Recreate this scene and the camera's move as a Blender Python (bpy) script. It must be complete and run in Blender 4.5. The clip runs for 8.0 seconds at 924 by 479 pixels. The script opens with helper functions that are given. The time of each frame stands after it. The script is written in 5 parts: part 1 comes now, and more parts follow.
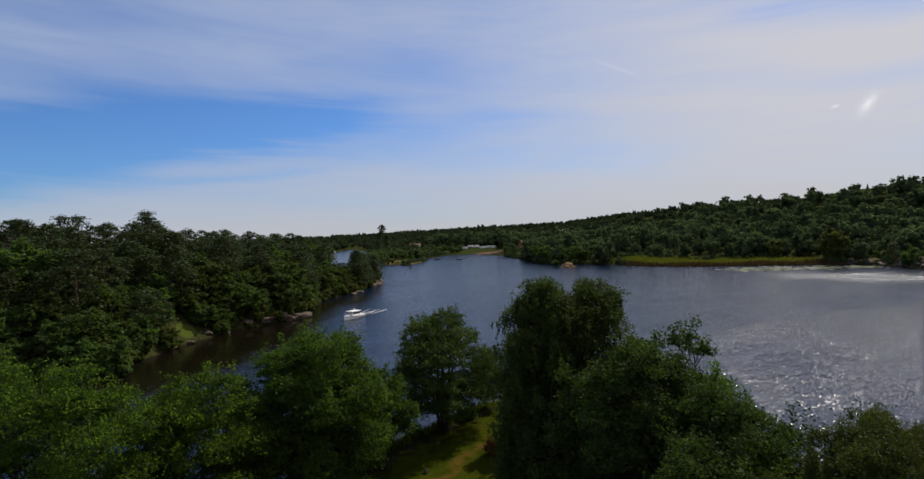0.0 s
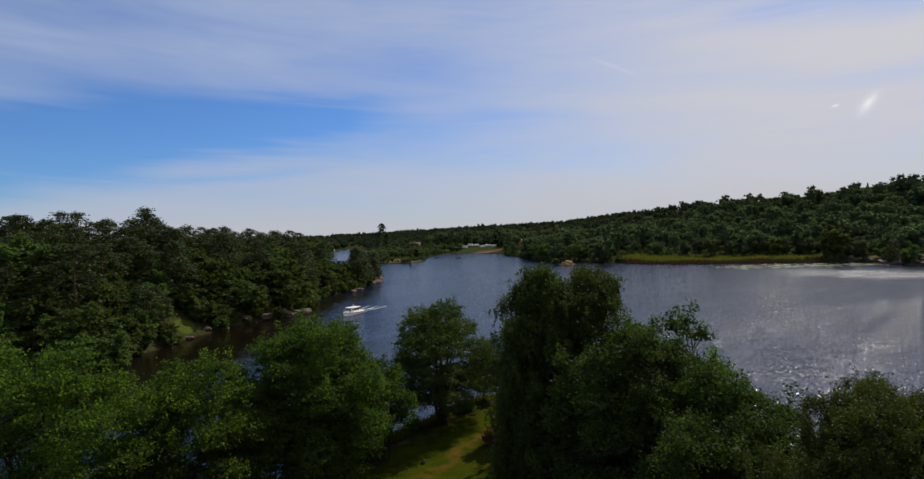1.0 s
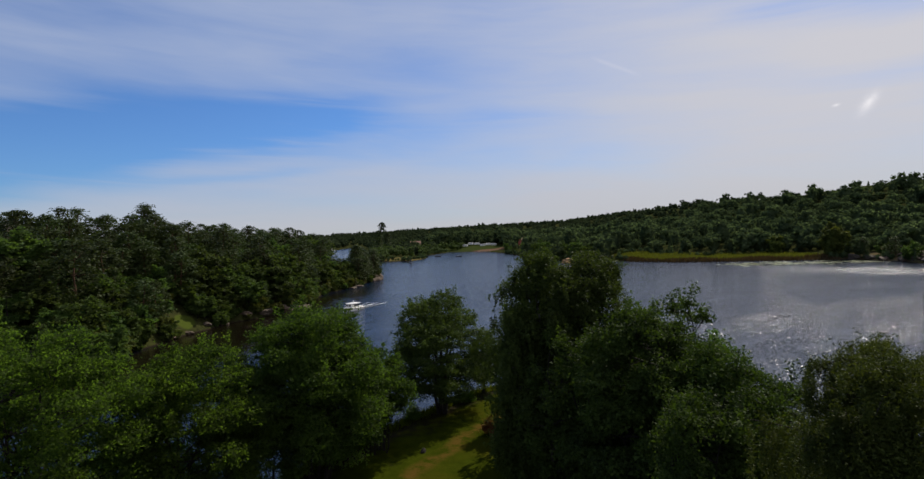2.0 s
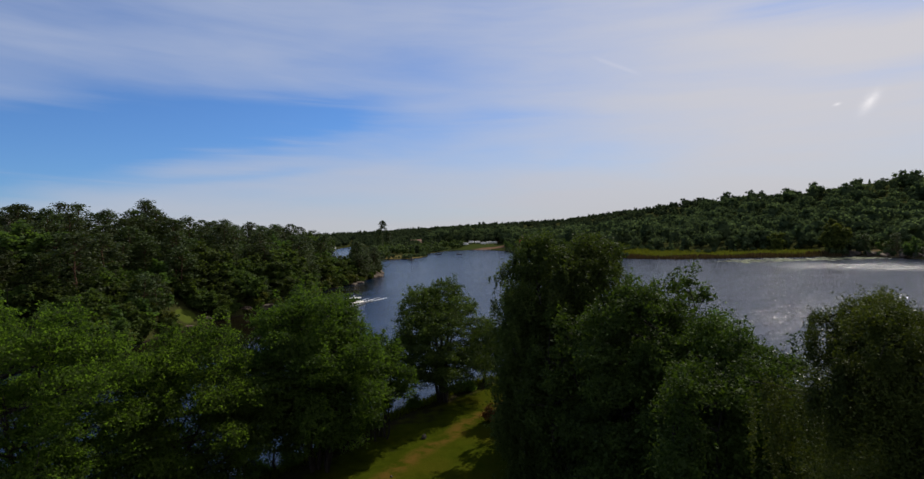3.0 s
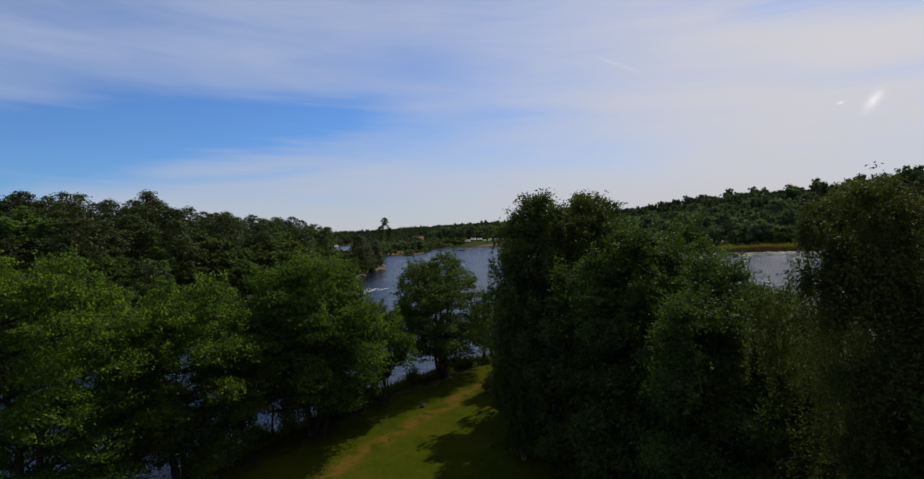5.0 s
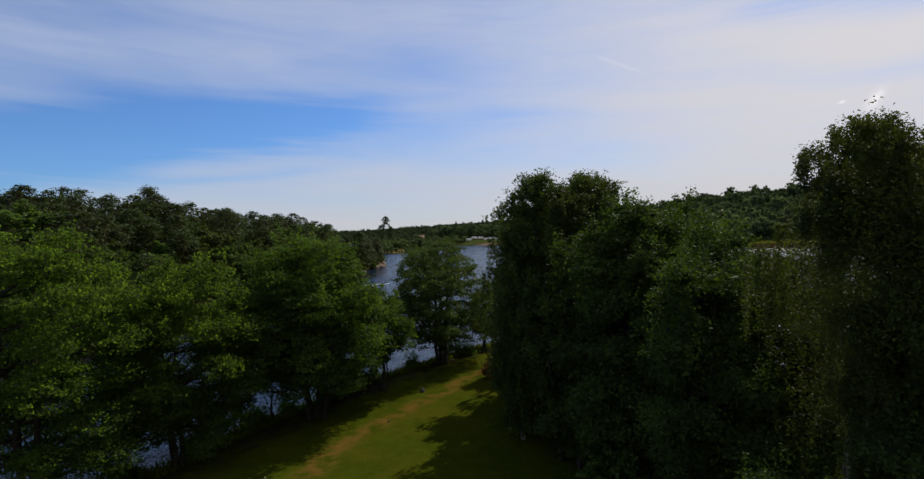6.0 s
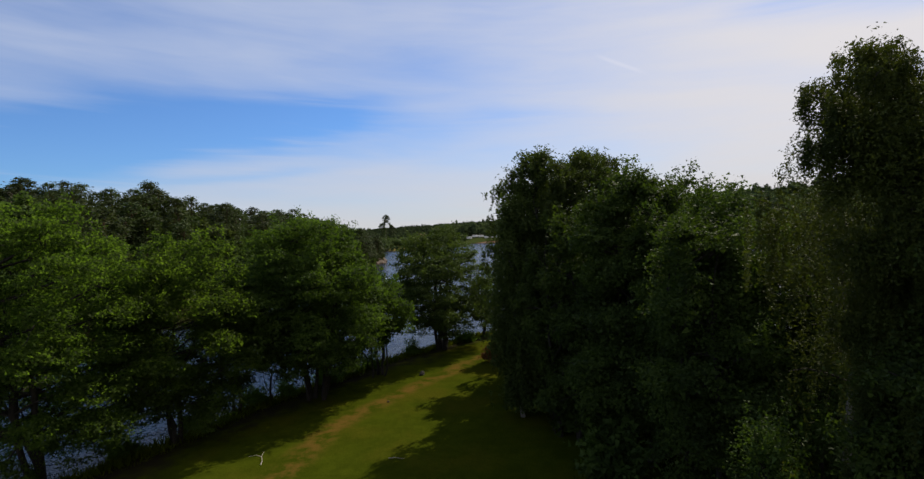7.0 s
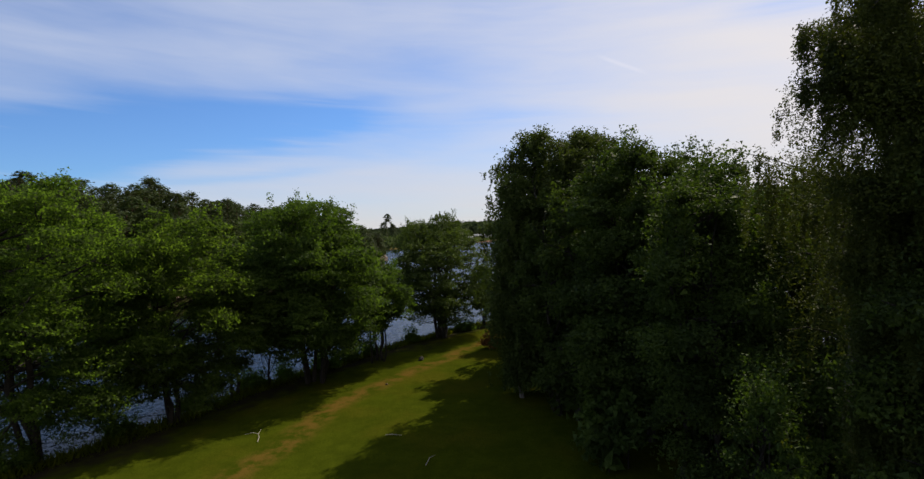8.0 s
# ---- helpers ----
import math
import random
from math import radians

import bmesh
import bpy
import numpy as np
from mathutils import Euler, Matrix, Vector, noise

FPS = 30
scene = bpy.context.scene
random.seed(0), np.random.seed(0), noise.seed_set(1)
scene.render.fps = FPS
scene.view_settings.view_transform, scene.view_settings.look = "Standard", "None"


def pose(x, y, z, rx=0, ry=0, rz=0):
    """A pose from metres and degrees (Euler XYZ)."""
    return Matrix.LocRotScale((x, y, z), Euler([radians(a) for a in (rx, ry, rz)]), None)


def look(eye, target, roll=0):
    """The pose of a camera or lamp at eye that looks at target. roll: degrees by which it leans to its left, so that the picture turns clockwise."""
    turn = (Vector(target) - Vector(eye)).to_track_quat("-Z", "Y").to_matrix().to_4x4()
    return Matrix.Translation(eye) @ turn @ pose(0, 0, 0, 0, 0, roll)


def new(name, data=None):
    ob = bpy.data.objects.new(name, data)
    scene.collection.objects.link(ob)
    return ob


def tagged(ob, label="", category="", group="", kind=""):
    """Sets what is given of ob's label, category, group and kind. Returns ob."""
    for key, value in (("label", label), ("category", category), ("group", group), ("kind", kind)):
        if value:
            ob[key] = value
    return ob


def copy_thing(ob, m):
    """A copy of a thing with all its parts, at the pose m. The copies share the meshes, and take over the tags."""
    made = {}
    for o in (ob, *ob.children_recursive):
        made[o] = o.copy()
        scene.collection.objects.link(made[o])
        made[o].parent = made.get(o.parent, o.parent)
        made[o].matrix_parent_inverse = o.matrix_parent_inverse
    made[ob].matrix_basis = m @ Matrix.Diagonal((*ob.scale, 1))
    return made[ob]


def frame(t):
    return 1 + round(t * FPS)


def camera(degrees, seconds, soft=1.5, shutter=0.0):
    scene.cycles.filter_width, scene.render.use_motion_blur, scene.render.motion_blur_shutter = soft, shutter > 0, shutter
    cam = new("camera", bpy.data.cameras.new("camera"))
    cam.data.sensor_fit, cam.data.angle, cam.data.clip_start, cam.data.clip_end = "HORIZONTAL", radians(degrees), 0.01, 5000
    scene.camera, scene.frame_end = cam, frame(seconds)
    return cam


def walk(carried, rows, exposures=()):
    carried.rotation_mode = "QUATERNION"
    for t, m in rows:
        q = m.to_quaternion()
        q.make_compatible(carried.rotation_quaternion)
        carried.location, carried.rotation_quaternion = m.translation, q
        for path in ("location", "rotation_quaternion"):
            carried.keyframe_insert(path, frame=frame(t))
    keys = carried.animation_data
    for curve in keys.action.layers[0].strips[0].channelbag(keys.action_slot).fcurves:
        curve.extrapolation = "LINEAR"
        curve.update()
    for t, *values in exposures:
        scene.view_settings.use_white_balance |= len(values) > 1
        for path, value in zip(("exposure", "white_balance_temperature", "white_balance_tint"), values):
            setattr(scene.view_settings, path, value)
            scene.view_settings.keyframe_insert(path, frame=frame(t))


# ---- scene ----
import itertools

# camera: a drone that sinks straight down beside a lakeside meadow
cam = camera(84.0, 8.0, soft=1.4)
ROWS = [
    (0.0, 0.00, 0.00, 23.00, -0.00, -0.76, 2.16),
    (0.5, 0.11, 0.03, 22.52, -0.00, -0.79, 2.15),
    (1.0, 0.17, 0.11, 22.06, 0.01, -0.81, 2.16),
    (1.5, 0.20, 0.21, 21.54, 0.02, -0.82, 2.18),
    (3.0, 0.17, 0.38, 19.68, 0.13, -0.90, 2.23),
    (3.5, 0.18, 0.36, 18.98, 0.15, -0.91, 2.25),
    (4.0, 0.24, 0.36, 18.21, 0.22, -0.92, 2.27),
    (5.5, 0.44, 0.45, 16.01, 0.45, -0.93, 2.36),
    (6.0, 0.47, 0.50, 15.26, 0.50, -0.93, 2.39),
    (6.5, 0.46, 0.57, 14.47, 0.53, -0.93, 2.42),
    (7.0, 0.49, 0.64, 13.65, 0.57, -0.95, 2.43),
    (7.5, 0.58, 0.72, 12.88, 0.63, -0.93, 2.43),
    (8.0, 0.64, 0.80, 12.19, 0.74, -0.90, 2.42)
]
walk(cam, [(t, pose(x, y, z, 90 + pitch, roll, yaw)) for t, x, y, z, yaw, pitch, roll in ROWS], [(0, 0.0, 6520, 10), (3.5, 0.04, 6620, 10), (5.5, 0.10, 6700, 10), (6.5, 0.25, 6820, 10), (7.0, 0.31, 6900, 10), (8.0, 0.42, 7080, 10.5)])

# ---- light: high summer sun ahead and to the right, thin veils of cloud ----
SUN_AZ, SUN_EL = 38.0, 47.0
sun_dir = Vector((math.sin(radians(SUN_AZ)) * math.cos(radians(SUN_EL)), math.cos(radians(SUN_AZ)) * math.cos(radians(SUN_EL)), math.sin(radians(SUN_EL))))
sun = new("sun", bpy.data.lights.new("sun", "SUN"))
sun.data.energy, sun.data.angle, sun.data.color = 4.0, radians(0.6), (1.0, 0.93, 0.80)
sun.matrix_world = look((0, 0, 0), -sun_dir)


class Nodes:
    """Short hand for node trees."""

    def __init__(self, tree):
        self.tree = tree
        tree.nodes.clear()

    def add(self, kind, values=None):
        n = self.tree.nodes.new(kind)
        for key, value in (values or {}).items():
            if isinstance(value, bpy.types.NodeSocket):
                self.tree.links.new(value, n.inputs[key])
            else:
                n.inputs[key].default_value = value
        return n

    def math(self, op, a, b=0.0, c=0.0, clamp=False):
        n = self.add("ShaderNodeMath", {0: a, 1: b, 2: c})
        n.operation, n.use_clamp = op, clamp
        return n.outputs[0]

    def mix(self, fac, a, b, blend="MIX"):
        n = self.add("ShaderNodeMix")
        n.data_type, n.blend_type = "RGBA", blend
        for key, value in ((0, fac), (6, a), (7, b)):
            if isinstance(value, bpy.types.NodeSocket):
                self.tree.links.new(value, n.inputs[key])
            else:
                n.inputs[key].default_value = value
        return n.outputs[2]

    def noise(self, vector, scale, detail=3.0, rough=0.55, dist=0.0):
        return self.add("ShaderNodeTexNoise", {"Vector": vector, "Scale": scale, "Detail": detail, "Roughness": rough, "Distortion": dist}).outputs["Fac"]

    def ramp(self, fac, lo, hi):
        n = self.add("ShaderNodeMapRange", {0: fac, 1: lo, 2: hi, 3: 0.0, 4: 1.0})
        n.interpolation_type = "SMOOTHSTEP"
        return n.outputs[0]

    def scaled(self, vector, scale, place=(0, 0, 0)):
        return self.add("ShaderNodeMapping", {"Vector": vector, "Scale": scale, "Location": place}).outputs[0]


def build_world():
    w = bpy.data.worlds.new("summer_sky")
    scene.world = w
    w.use_nodes = True
    n = Nodes(w.node_tree)
    sky = n.add("ShaderNodeTexSky")
    sky.sky_type, sky.sun_disc, sky.sun_elevation, sky.sun_rotation = "NISHITA", False, radians(SUN_EL), radians(SUN_AZ)
    sky.air_density, sky.dust_density, sky.ozone_density = 1.0, 0.4, 2.0
    way = n.add("ShaderNodeTexCoord").outputs["Generated"]
    s = n.add("ShaderNodeSeparateXYZ", {0: way})
    az = n.math("ARCTAN2", s.outputs[0], s.outputs[1])
    el = n.math("ARCSINE", s.outputs[2])
    at = n.add("ShaderNodeCombineXYZ", {0: az, 1: n.math("ADD", el, n.math("MULTIPLY", az, 0.045)), 2: n.math("ABSOLUTE", n.math("DIVIDE", az, 6.0))}).outputs[0]
    # long level streaks, broken by a second, finer veil
    broad = n.noise(n.scaled(at, (1.3, 7.5, 1), (4.1, 1.2, 0)), 1.0, 3.0, 0.5, 0.5)
    fine = n.noise(n.scaled(at, (3.2, 24.0, 1), (1.7, 0.4, 0)), 1.0, 5.0, 0.6, 0.4)
    veil = n.math("ADD", n.math("ADD", n.math("MULTIPLY", broad, 0.60), n.math("MULTIPLY", fine, 0.24)), 0.255)
    # clear hole in the cloud, low on the far left
    wisp = n.noise(n.scaled(at, (2.6, 34.0, 1), (0.3, 2.1, 0)), 1.0, 4.0, 0.55, 0.8)
    sway = n.math("ADD", el, n.math("MULTIPLY", n.math("SUBTRACT", n.noise(n.scaled(at, (3.0, 9.0, 1)), 1.0, 2.0), 0.5), 0.03))
    for x0, y0, rx, ry, lift, deep in [(-0.54, 0.184, 0.34, 0.044, 0.10, 0.85), (-0.40, 0.116, 0.18, 0.008, 0.08, 0.14), (0.05, 0.208, 0.22, 0.016, 0.02, 0.12), (-0.74, 0.105, 0.18, 0.036, 0.10, 0.30), (0.72, 0.250, 0.14, 0.030, -0.10, -0.22), (0.62, 0.330, 0.16, 0.030, -0.2, 0.16)]:
        dx = n.math("DIVIDE", n.math("SUBTRACT", az, x0), rx)
        dx = n.math("MULTIPLY", dx, dx)
        dy = n.math("DIVIDE", n.math("SUBTRACT", sway, n.math("ADD", n.math("MULTIPLY", az, lift), y0 - lift * x0)), ry)
        hole = n.math("EXPONENT", n.math("MULTIPLY", n.math("ADD", n.math("MULTIPLY", dx, dx), n.math("MULTIPLY", dy, dy)), -1.0))
        veil = n.math("SUBTRACT", veil, n.math("MULTIPLY", n.math("MULTIPLY", hole, deep), n.math("SUBTRACT", n.math("MULTIPLY", wisp, 2.2), 0.20)))
    # thicker low down and towards the sun
    low = n.math("EXPONENT", n.math("MULTIPLY", n.math("MAXIMUM", el, 0.0), -11.0))
    veil = n.math("ADD", veil, n.math("MULTIPLY", low, 0.32))
    side = n.ramp(az, -0.5, 0.75)
    veil = n.math("ADD", veil, n.math("MULTIPLY", side, 0.20))
    # the veil thins out towards the zenith; unseen veil added behind fills shaded sides
    veil = n.math("SUBTRACT", veil, n.math("MULTIPLY", n.ramp(el, 0.45, 1.0), 0.14))
    veil = n.math("ADD", veil, n.math("MULTIPLY", n.ramp(s.outputs[1], 0.1, -0.6), 0.20))
    cover = n.ramp(veil, 0.30, 1.05)
    blue = n.mix(1.0, sky.outputs[0], (0.042, 0.068, 0.107, 1), "MULTIPLY")
    white = n.mix(side, (0.405, 0.475, 0.640, 1), (0.60, 0.60, 0.655, 1))
    white = n.mix(low, white, (0.505, 0.515, 0.545, 1))
    col = n.mix(cover, blue, white)
    # two small bright tufts of cloud
    for x0, y0, rx, ry in [(0.673, 0.171, 0.0080, 0.013), (0.633, 0.174, 0.004, 0.002)]:
        tx = n.math("DIVIDE", n.math("SUBTRACT", n.math("SUBTRACT", az, x0), n.math("MULTIPLY", n.math("SUBTRACT", el, y0), 0.5)), rx)
        ty = n.math("DIVIDE", n.math("SUBTRACT", el, y0), ry)
        tuft = n.math("EXPONENT", n.math("MULTIPLY", n.math("ADD", n.math("MULTIPLY", tx, tx), n.math("MULTIPLY", ty, ty)), -1.0))
        tuft = n.math("MULTIPLY", tuft, n.math("MULTIPLY", n.noise(at, 90.0, 3.0), 1.3), clamp=True)
        col = n.mix(tuft, col, (0.85, 0.84, 0.88, 1))
    # a short contrail
    cx = n.math("SUBTRACT", az, 0.300)
    cy = n.math("SUBTRACT", n.math("SUBTRACT", el, 0.287), n.math("MULTIPLY", cx, -0.47))
    rail = n.math("MULTIPLY", n.math("SUBTRACT", 1.0, n.ramp(n.math("ABSOLUTE", cy), 0.0, 0.006)), n.math("SUBTRACT", 1.0, n.ramp(n.math("ABSOLUTE", cx), 0.02, 0.05)))
    col = n.mix(n.math("MULTIPLY", rail, 0.24), col, (0.66, 0.67, 0.76, 1))
    back = n.add("ShaderNodeBackground", {"Color": col, "Strength": 1.0})
    n.tree.links.new(back.outputs[0], n.add("ShaderNodeOutputWorld").inputs[0])


build_world()


# ---- materials ----
def material(name):
    m = bpy.data.materials.new(name)
    m.use_nodes = True
    return m, Nodes(m.node_tree)


def finish(n, shader):
    out = n.add("ShaderNodeOutputMaterial")
    n.tree.links.new(shader, out.inputs[0])


def leaf_material(name, dark, light, through_col, clear=0.35, gloss=0.4, vary=0.3, patch_size=0.55):
    m, n = material(name)
    island = n.add("ShaderNodeNewGeometry").outputs["Random Per Island"]
    whole = n.add("ShaderNodeObjectInfo").outputs["Random"]
    place = n.add("ShaderNodeTexCoord").outputs["Object"]
    patch = n.ramp(n.noise(place, patch_size, 2.0), 0.3, 0.7)
    fac = n.math("ADD", n.math("MULTIPLY", island, 0.38), n.math("MULTIPLY", patch, 0.62), clamp=True)
    col = n.mix(fac, (*dark, 1), (*light, 1))
    hue = n.add("ShaderNodeHueSaturation", {"Color": col, "Hue": n.math("ADD", n.math("MULTIPLY", whole, vary * 0.12), 0.5 - vary * 0.06), "Value": n.math("ADD", n.math("MULTIPLY", whole, vary * 2), 1.0 - vary)})
    p = n.add("ShaderNodeBsdfPrincipled", {"Base Color": hue.outputs[0], "Roughness": 0.62, "Specular IOR Level": gloss})
    tr = n.add("ShaderNodeBsdfTranslucent", {"Color": n.mix(1.0, hue.outputs[0], (*through_col, 1), "MULTIPLY")})
    finish(n, n.add("ShaderNodeMixShader", {0: clear, 1: p.outputs[0], 2: tr.outputs[0]}).outputs[0])
    return m


M_ALDER = leaf_material("alder_leaf", (0.023, 0.038, 0.009), (0.061, 0.089, 0.018), (2.45, 2.9, 1.0), 0.58, 0.07, 0.05)
# alder leaf with its colour darkened for trees that stand in shade
M_SHADEDALDER = leaf_material("shaded_alder_leaf", (0.014, 0.024, 0.007), (0.058, 0.090, 0.018), (1.7, 1.9, 0.6), 0.32, 0.08, 0.12)
M_SHOREALDER = leaf_material("shore_alder_leaf", (0.018, 0.034, 0.009), (0.066, 0.106, 0.021), (2.0, 2.3, 0.8), 0.46, 0.07, 0.12)
M_BIRCH = leaf_material("birch_leaf", (0.020, 0.032, 0.008), (0.064, 0.089, 0.022), (1.7, 1.8, 0.7), 0.34, 0.08, 0.12)
M_PINE = leaf_material("pine_needle", (0.018, 0.028, 0.010), (0.050, 0.068, 0.020), (1.3, 1.4, 0.7), 0.30, 0.12, 0.30)
M_NEARBIRCH = leaf_material("sunlit_birch_leaf", (0.021, 0.031, 0.007), (0.058, 0.074, 0.015), (1.8, 1.8, 0.7), 0.28, 0.08, 0.1)
M_WOOD = leaf_material("mixed_leaf", (0.030, 0.048, 0.014), (0.078, 0.116, 0.028), (1.6, 1.7, 0.8), 0.44, 0.10, 0.34)
# far leaf, its colour shifted blue and pale to paint in distance haze
M_HAZEFAR = leaf_material("hazy_far_leaf", (0.034, 0.054, 0.028), (0.102, 0.135, 0.060), (1.4, 1.5, 1.1), 0.50, 0.0, 0.1, 0.07)
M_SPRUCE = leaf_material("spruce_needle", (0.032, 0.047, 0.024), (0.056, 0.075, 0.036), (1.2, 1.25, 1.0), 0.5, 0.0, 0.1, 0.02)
M_DRYREED = leaf_material("dry_reed", (0.040, 0.028, 0.012), (0.085, 0.058, 0.024), (1.3, 1.2, 0.8), 0.2, 0.1)
M_REED = leaf_material("reed_blade", (0.090, 0.115, 0.014), (0.160, 0.190, 0.024), (1.5, 1.5, 0.6), 0.3, 0.2)
M_RUST = leaf_material("rusty_leaf", (0.09, 0.035, 0.012), (0.20, 0.08, 0.03), (1.3, 1.0, 0.7), 0.3, 0.08)
M_GRASS = leaf_material("grass_blade", (0.040, 0.052, 0.004), (0.070, 0.082, 0.006), (1.4, 1.4, 0.6), 0.55, 0.0, 0.05)
M_BUSH = leaf_material("bush_leaf", (0.040, 0.055, 0.012), (0.105, 0.125, 0.028), (1.6, 1.5, 0.7), 0.3, 0.08)


def bark_material(name, dark, light):
    m, n = material(name)
    place = n.add("ShaderNodeTexCoord").outputs["Object"]
    f1 = n.noise(n.scaled(place, (9, 9, 1.6)), 1.0, 5.0, 0.65)
    f2 = n.noise(place, 0.8, 2.0)
    col = n.mix(n.ramp(n.math("ADD", n.math("MULTIPLY", f1, 0.8), n.math("MULTIPLY", f2, 0.3)), 0.35, 0.8), (*dark, 1), (*light, 1))
    bump = n.add("ShaderNodeBump", {"Height": f1, "Strength": 0.7, "Distance": 0.04})
    p = n.add("ShaderNodeBsdfPrincipled", {"Base Color": col, "Roughness": 0.9, "Specular IOR Level": 0.2, "Normal": bump.outputs[0]})
    finish(n, p.outputs[0])
    return m


M_BARK = bark_material("alder_bark", (0.011, 0.010, 0.008), (0.034, 0.029, 0.024))
M_BIRCHBARK = bark_material("birch_bark", (0.03, 0.027, 0.024), (0.22, 0.21, 0.19))
M_PINEBARK = bark_material("pine_bark", (0.04, 0.024, 0.016), (0.12, 0.066, 0.038))
M_DEADWOOD = bark_material("bleached_wood", (0.20, 0.17, 0.14), (0.42, 0.38, 0.32))


def ground_material():
    m, n = material("ground_cover")
    place = n.add("ShaderNodeTexCoord").outputs["Object"]
    s = n.add("ShaderNodeSeparateXYZ", {0: place})
    big = n.noise(place, 0.16, 4.0, 0.6)
    mid = n.noise(place, 0.9, 4.0, 0.6)
    fine = n.noise(place, 9.0, 3.0, 0.7)
    grass = n.mix(n.ramp(mid, 0.3, 0.7), (0.028, 0.037, 0.003, 1), (0.041, 0.052, 0.004, 1))
    grass = n.mix(n.ramp(big, 0.45, 0.7), grass, (0.053, 0.052, 0.005, 1))
    grass = n.mix(n.math("MULTIPLY", n.ramp(fine, 0.3, 0.75), 0.5), grass, (0.020, 0.030, 0.002, 1))
    # trodden path, a wavering line along the meadow
    line = n.math("ADD", n.math("ADD", n.math("MULTIPLY", s.outputs[1], 0.25), -18.0), n.math("MULTIPLY", n.math("MAXIMUM", n.math("SUBTRACT", s.outputs[1], 38.5), 0.0), 0.38))
    wob = n.math("MULTIPLY", n.math("SUBTRACT", n.noise(n.scaled(place, (0.0, 1.0, 0.0)), 0.16, 2.0), 0.5), 2.0)
    off = n.math("ABSOLUTE", n.math("SUBTRACT", s.outputs[0], n.math("ADD", line, wob)))
    path = n.math("SUBTRACT", 1.0, n.ramp(off, 0.2, 1.7))
    path = n.math("MULTIPLY", path, n.ramp(mid, 0.38, 0.62), clamp=True)
    grass = n.mix(n.math("MULTIPLY", path, 0.60), grass, (0.110, 0.056, 0.015, 1))
    forest = n.mix(n.ramp(mid, 0.3, 0.7), (0.022, 0.024, 0.010, 1), (0.042, 0.046, 0.014, 1))
    litter = n.mix(fine, (0.016, 0.016, 0.006, 1), (0.034, 0.032, 0.011, 1))
    grass = n.mix(n.ramp(n.math("ADD", s.outputs[2], n.math("MULTIPLY", n.math("SUBTRACT", mid, 0.5), 0.14)), 0.14, 0.26), litter, grass)
    mud = n.mix(fine, (0.012, 0.010, 0.007, 1), (0.030, 0.024, 0.016, 1))
    meadow = n.math("MULTIPLY", n.ramp(s.outputs[1], 80.0, 70.0), n.math("SUBTRACT", 1.0, n.ramp(s.outputs[2], 2.0, 3.0)))
    col = n.mix(meadow, forest, grass)

    def spot(x, y, rx, ry):
        a = n.math("DIVIDE", n.math("SUBTRACT", s.outputs[0], x), rx)
        b = n.math("DIVIDE", n.math("SUBTRACT", s.outputs[1], y), ry)
        r = n.math("ADD", n.math("ADD", n.math("MULTIPLY", a, a), n.math("MULTIPLY", b, b)), n.math("MULTIPLY", n.math("SUBTRACT", big, 0.5), 1.6))
        return n.math("SUBTRACT", 1.0, n.ramp(r, 0.6, 1.1))

    col = n.mix(spot(-65.4, 120.0, 2.0, 3.2), col, (0.055, 0.072, 0.013, 1))
    col = n.mix(spot(-5.0, 560.0, 50.0, 36.0), col, (0.034, 0.044, 0.013, 1))
    col = n.mix(spot(27.0, 526.0, 22.0, 14.0), col, (0.125, 0.078, 0.052, 1))
    col = n.mix(n.math("MULTIPLY", spot(-44.0, 405.0, 22.0, 24.0), 0.7), col, (0.130, 0.105, 0.040, 1))
    col = n.mix(n.math("MULTIPLY", spot(205.0, 245.0, 26.0, 24.0), 0.8), col, (0.120, 0.090, 0.050, 1))
    edge = n.math("ADD", s.outputs[2], n.math("MULTIPLY", n.math("SUBTRACT", mid, 0.5), 0.35))
    col = n.mix(n.ramp(edge, 0.12, 0.30), mud, col)
    h = n.math("ADD", n.math("MULTIPLY", fine, 0.6), mid)
    bump = n.add("ShaderNodeBump", {"Height": h, "Strength": 0.6, "Distance": 0.12})
    p = n.add("ShaderNodeBsdfPrincipled", {"Base Color": col, "Roughness": 1.0, "Specular IOR Level": 0.0, "Normal": bump.outputs[0]})
    finish(n, p.outputs[0])
    return m


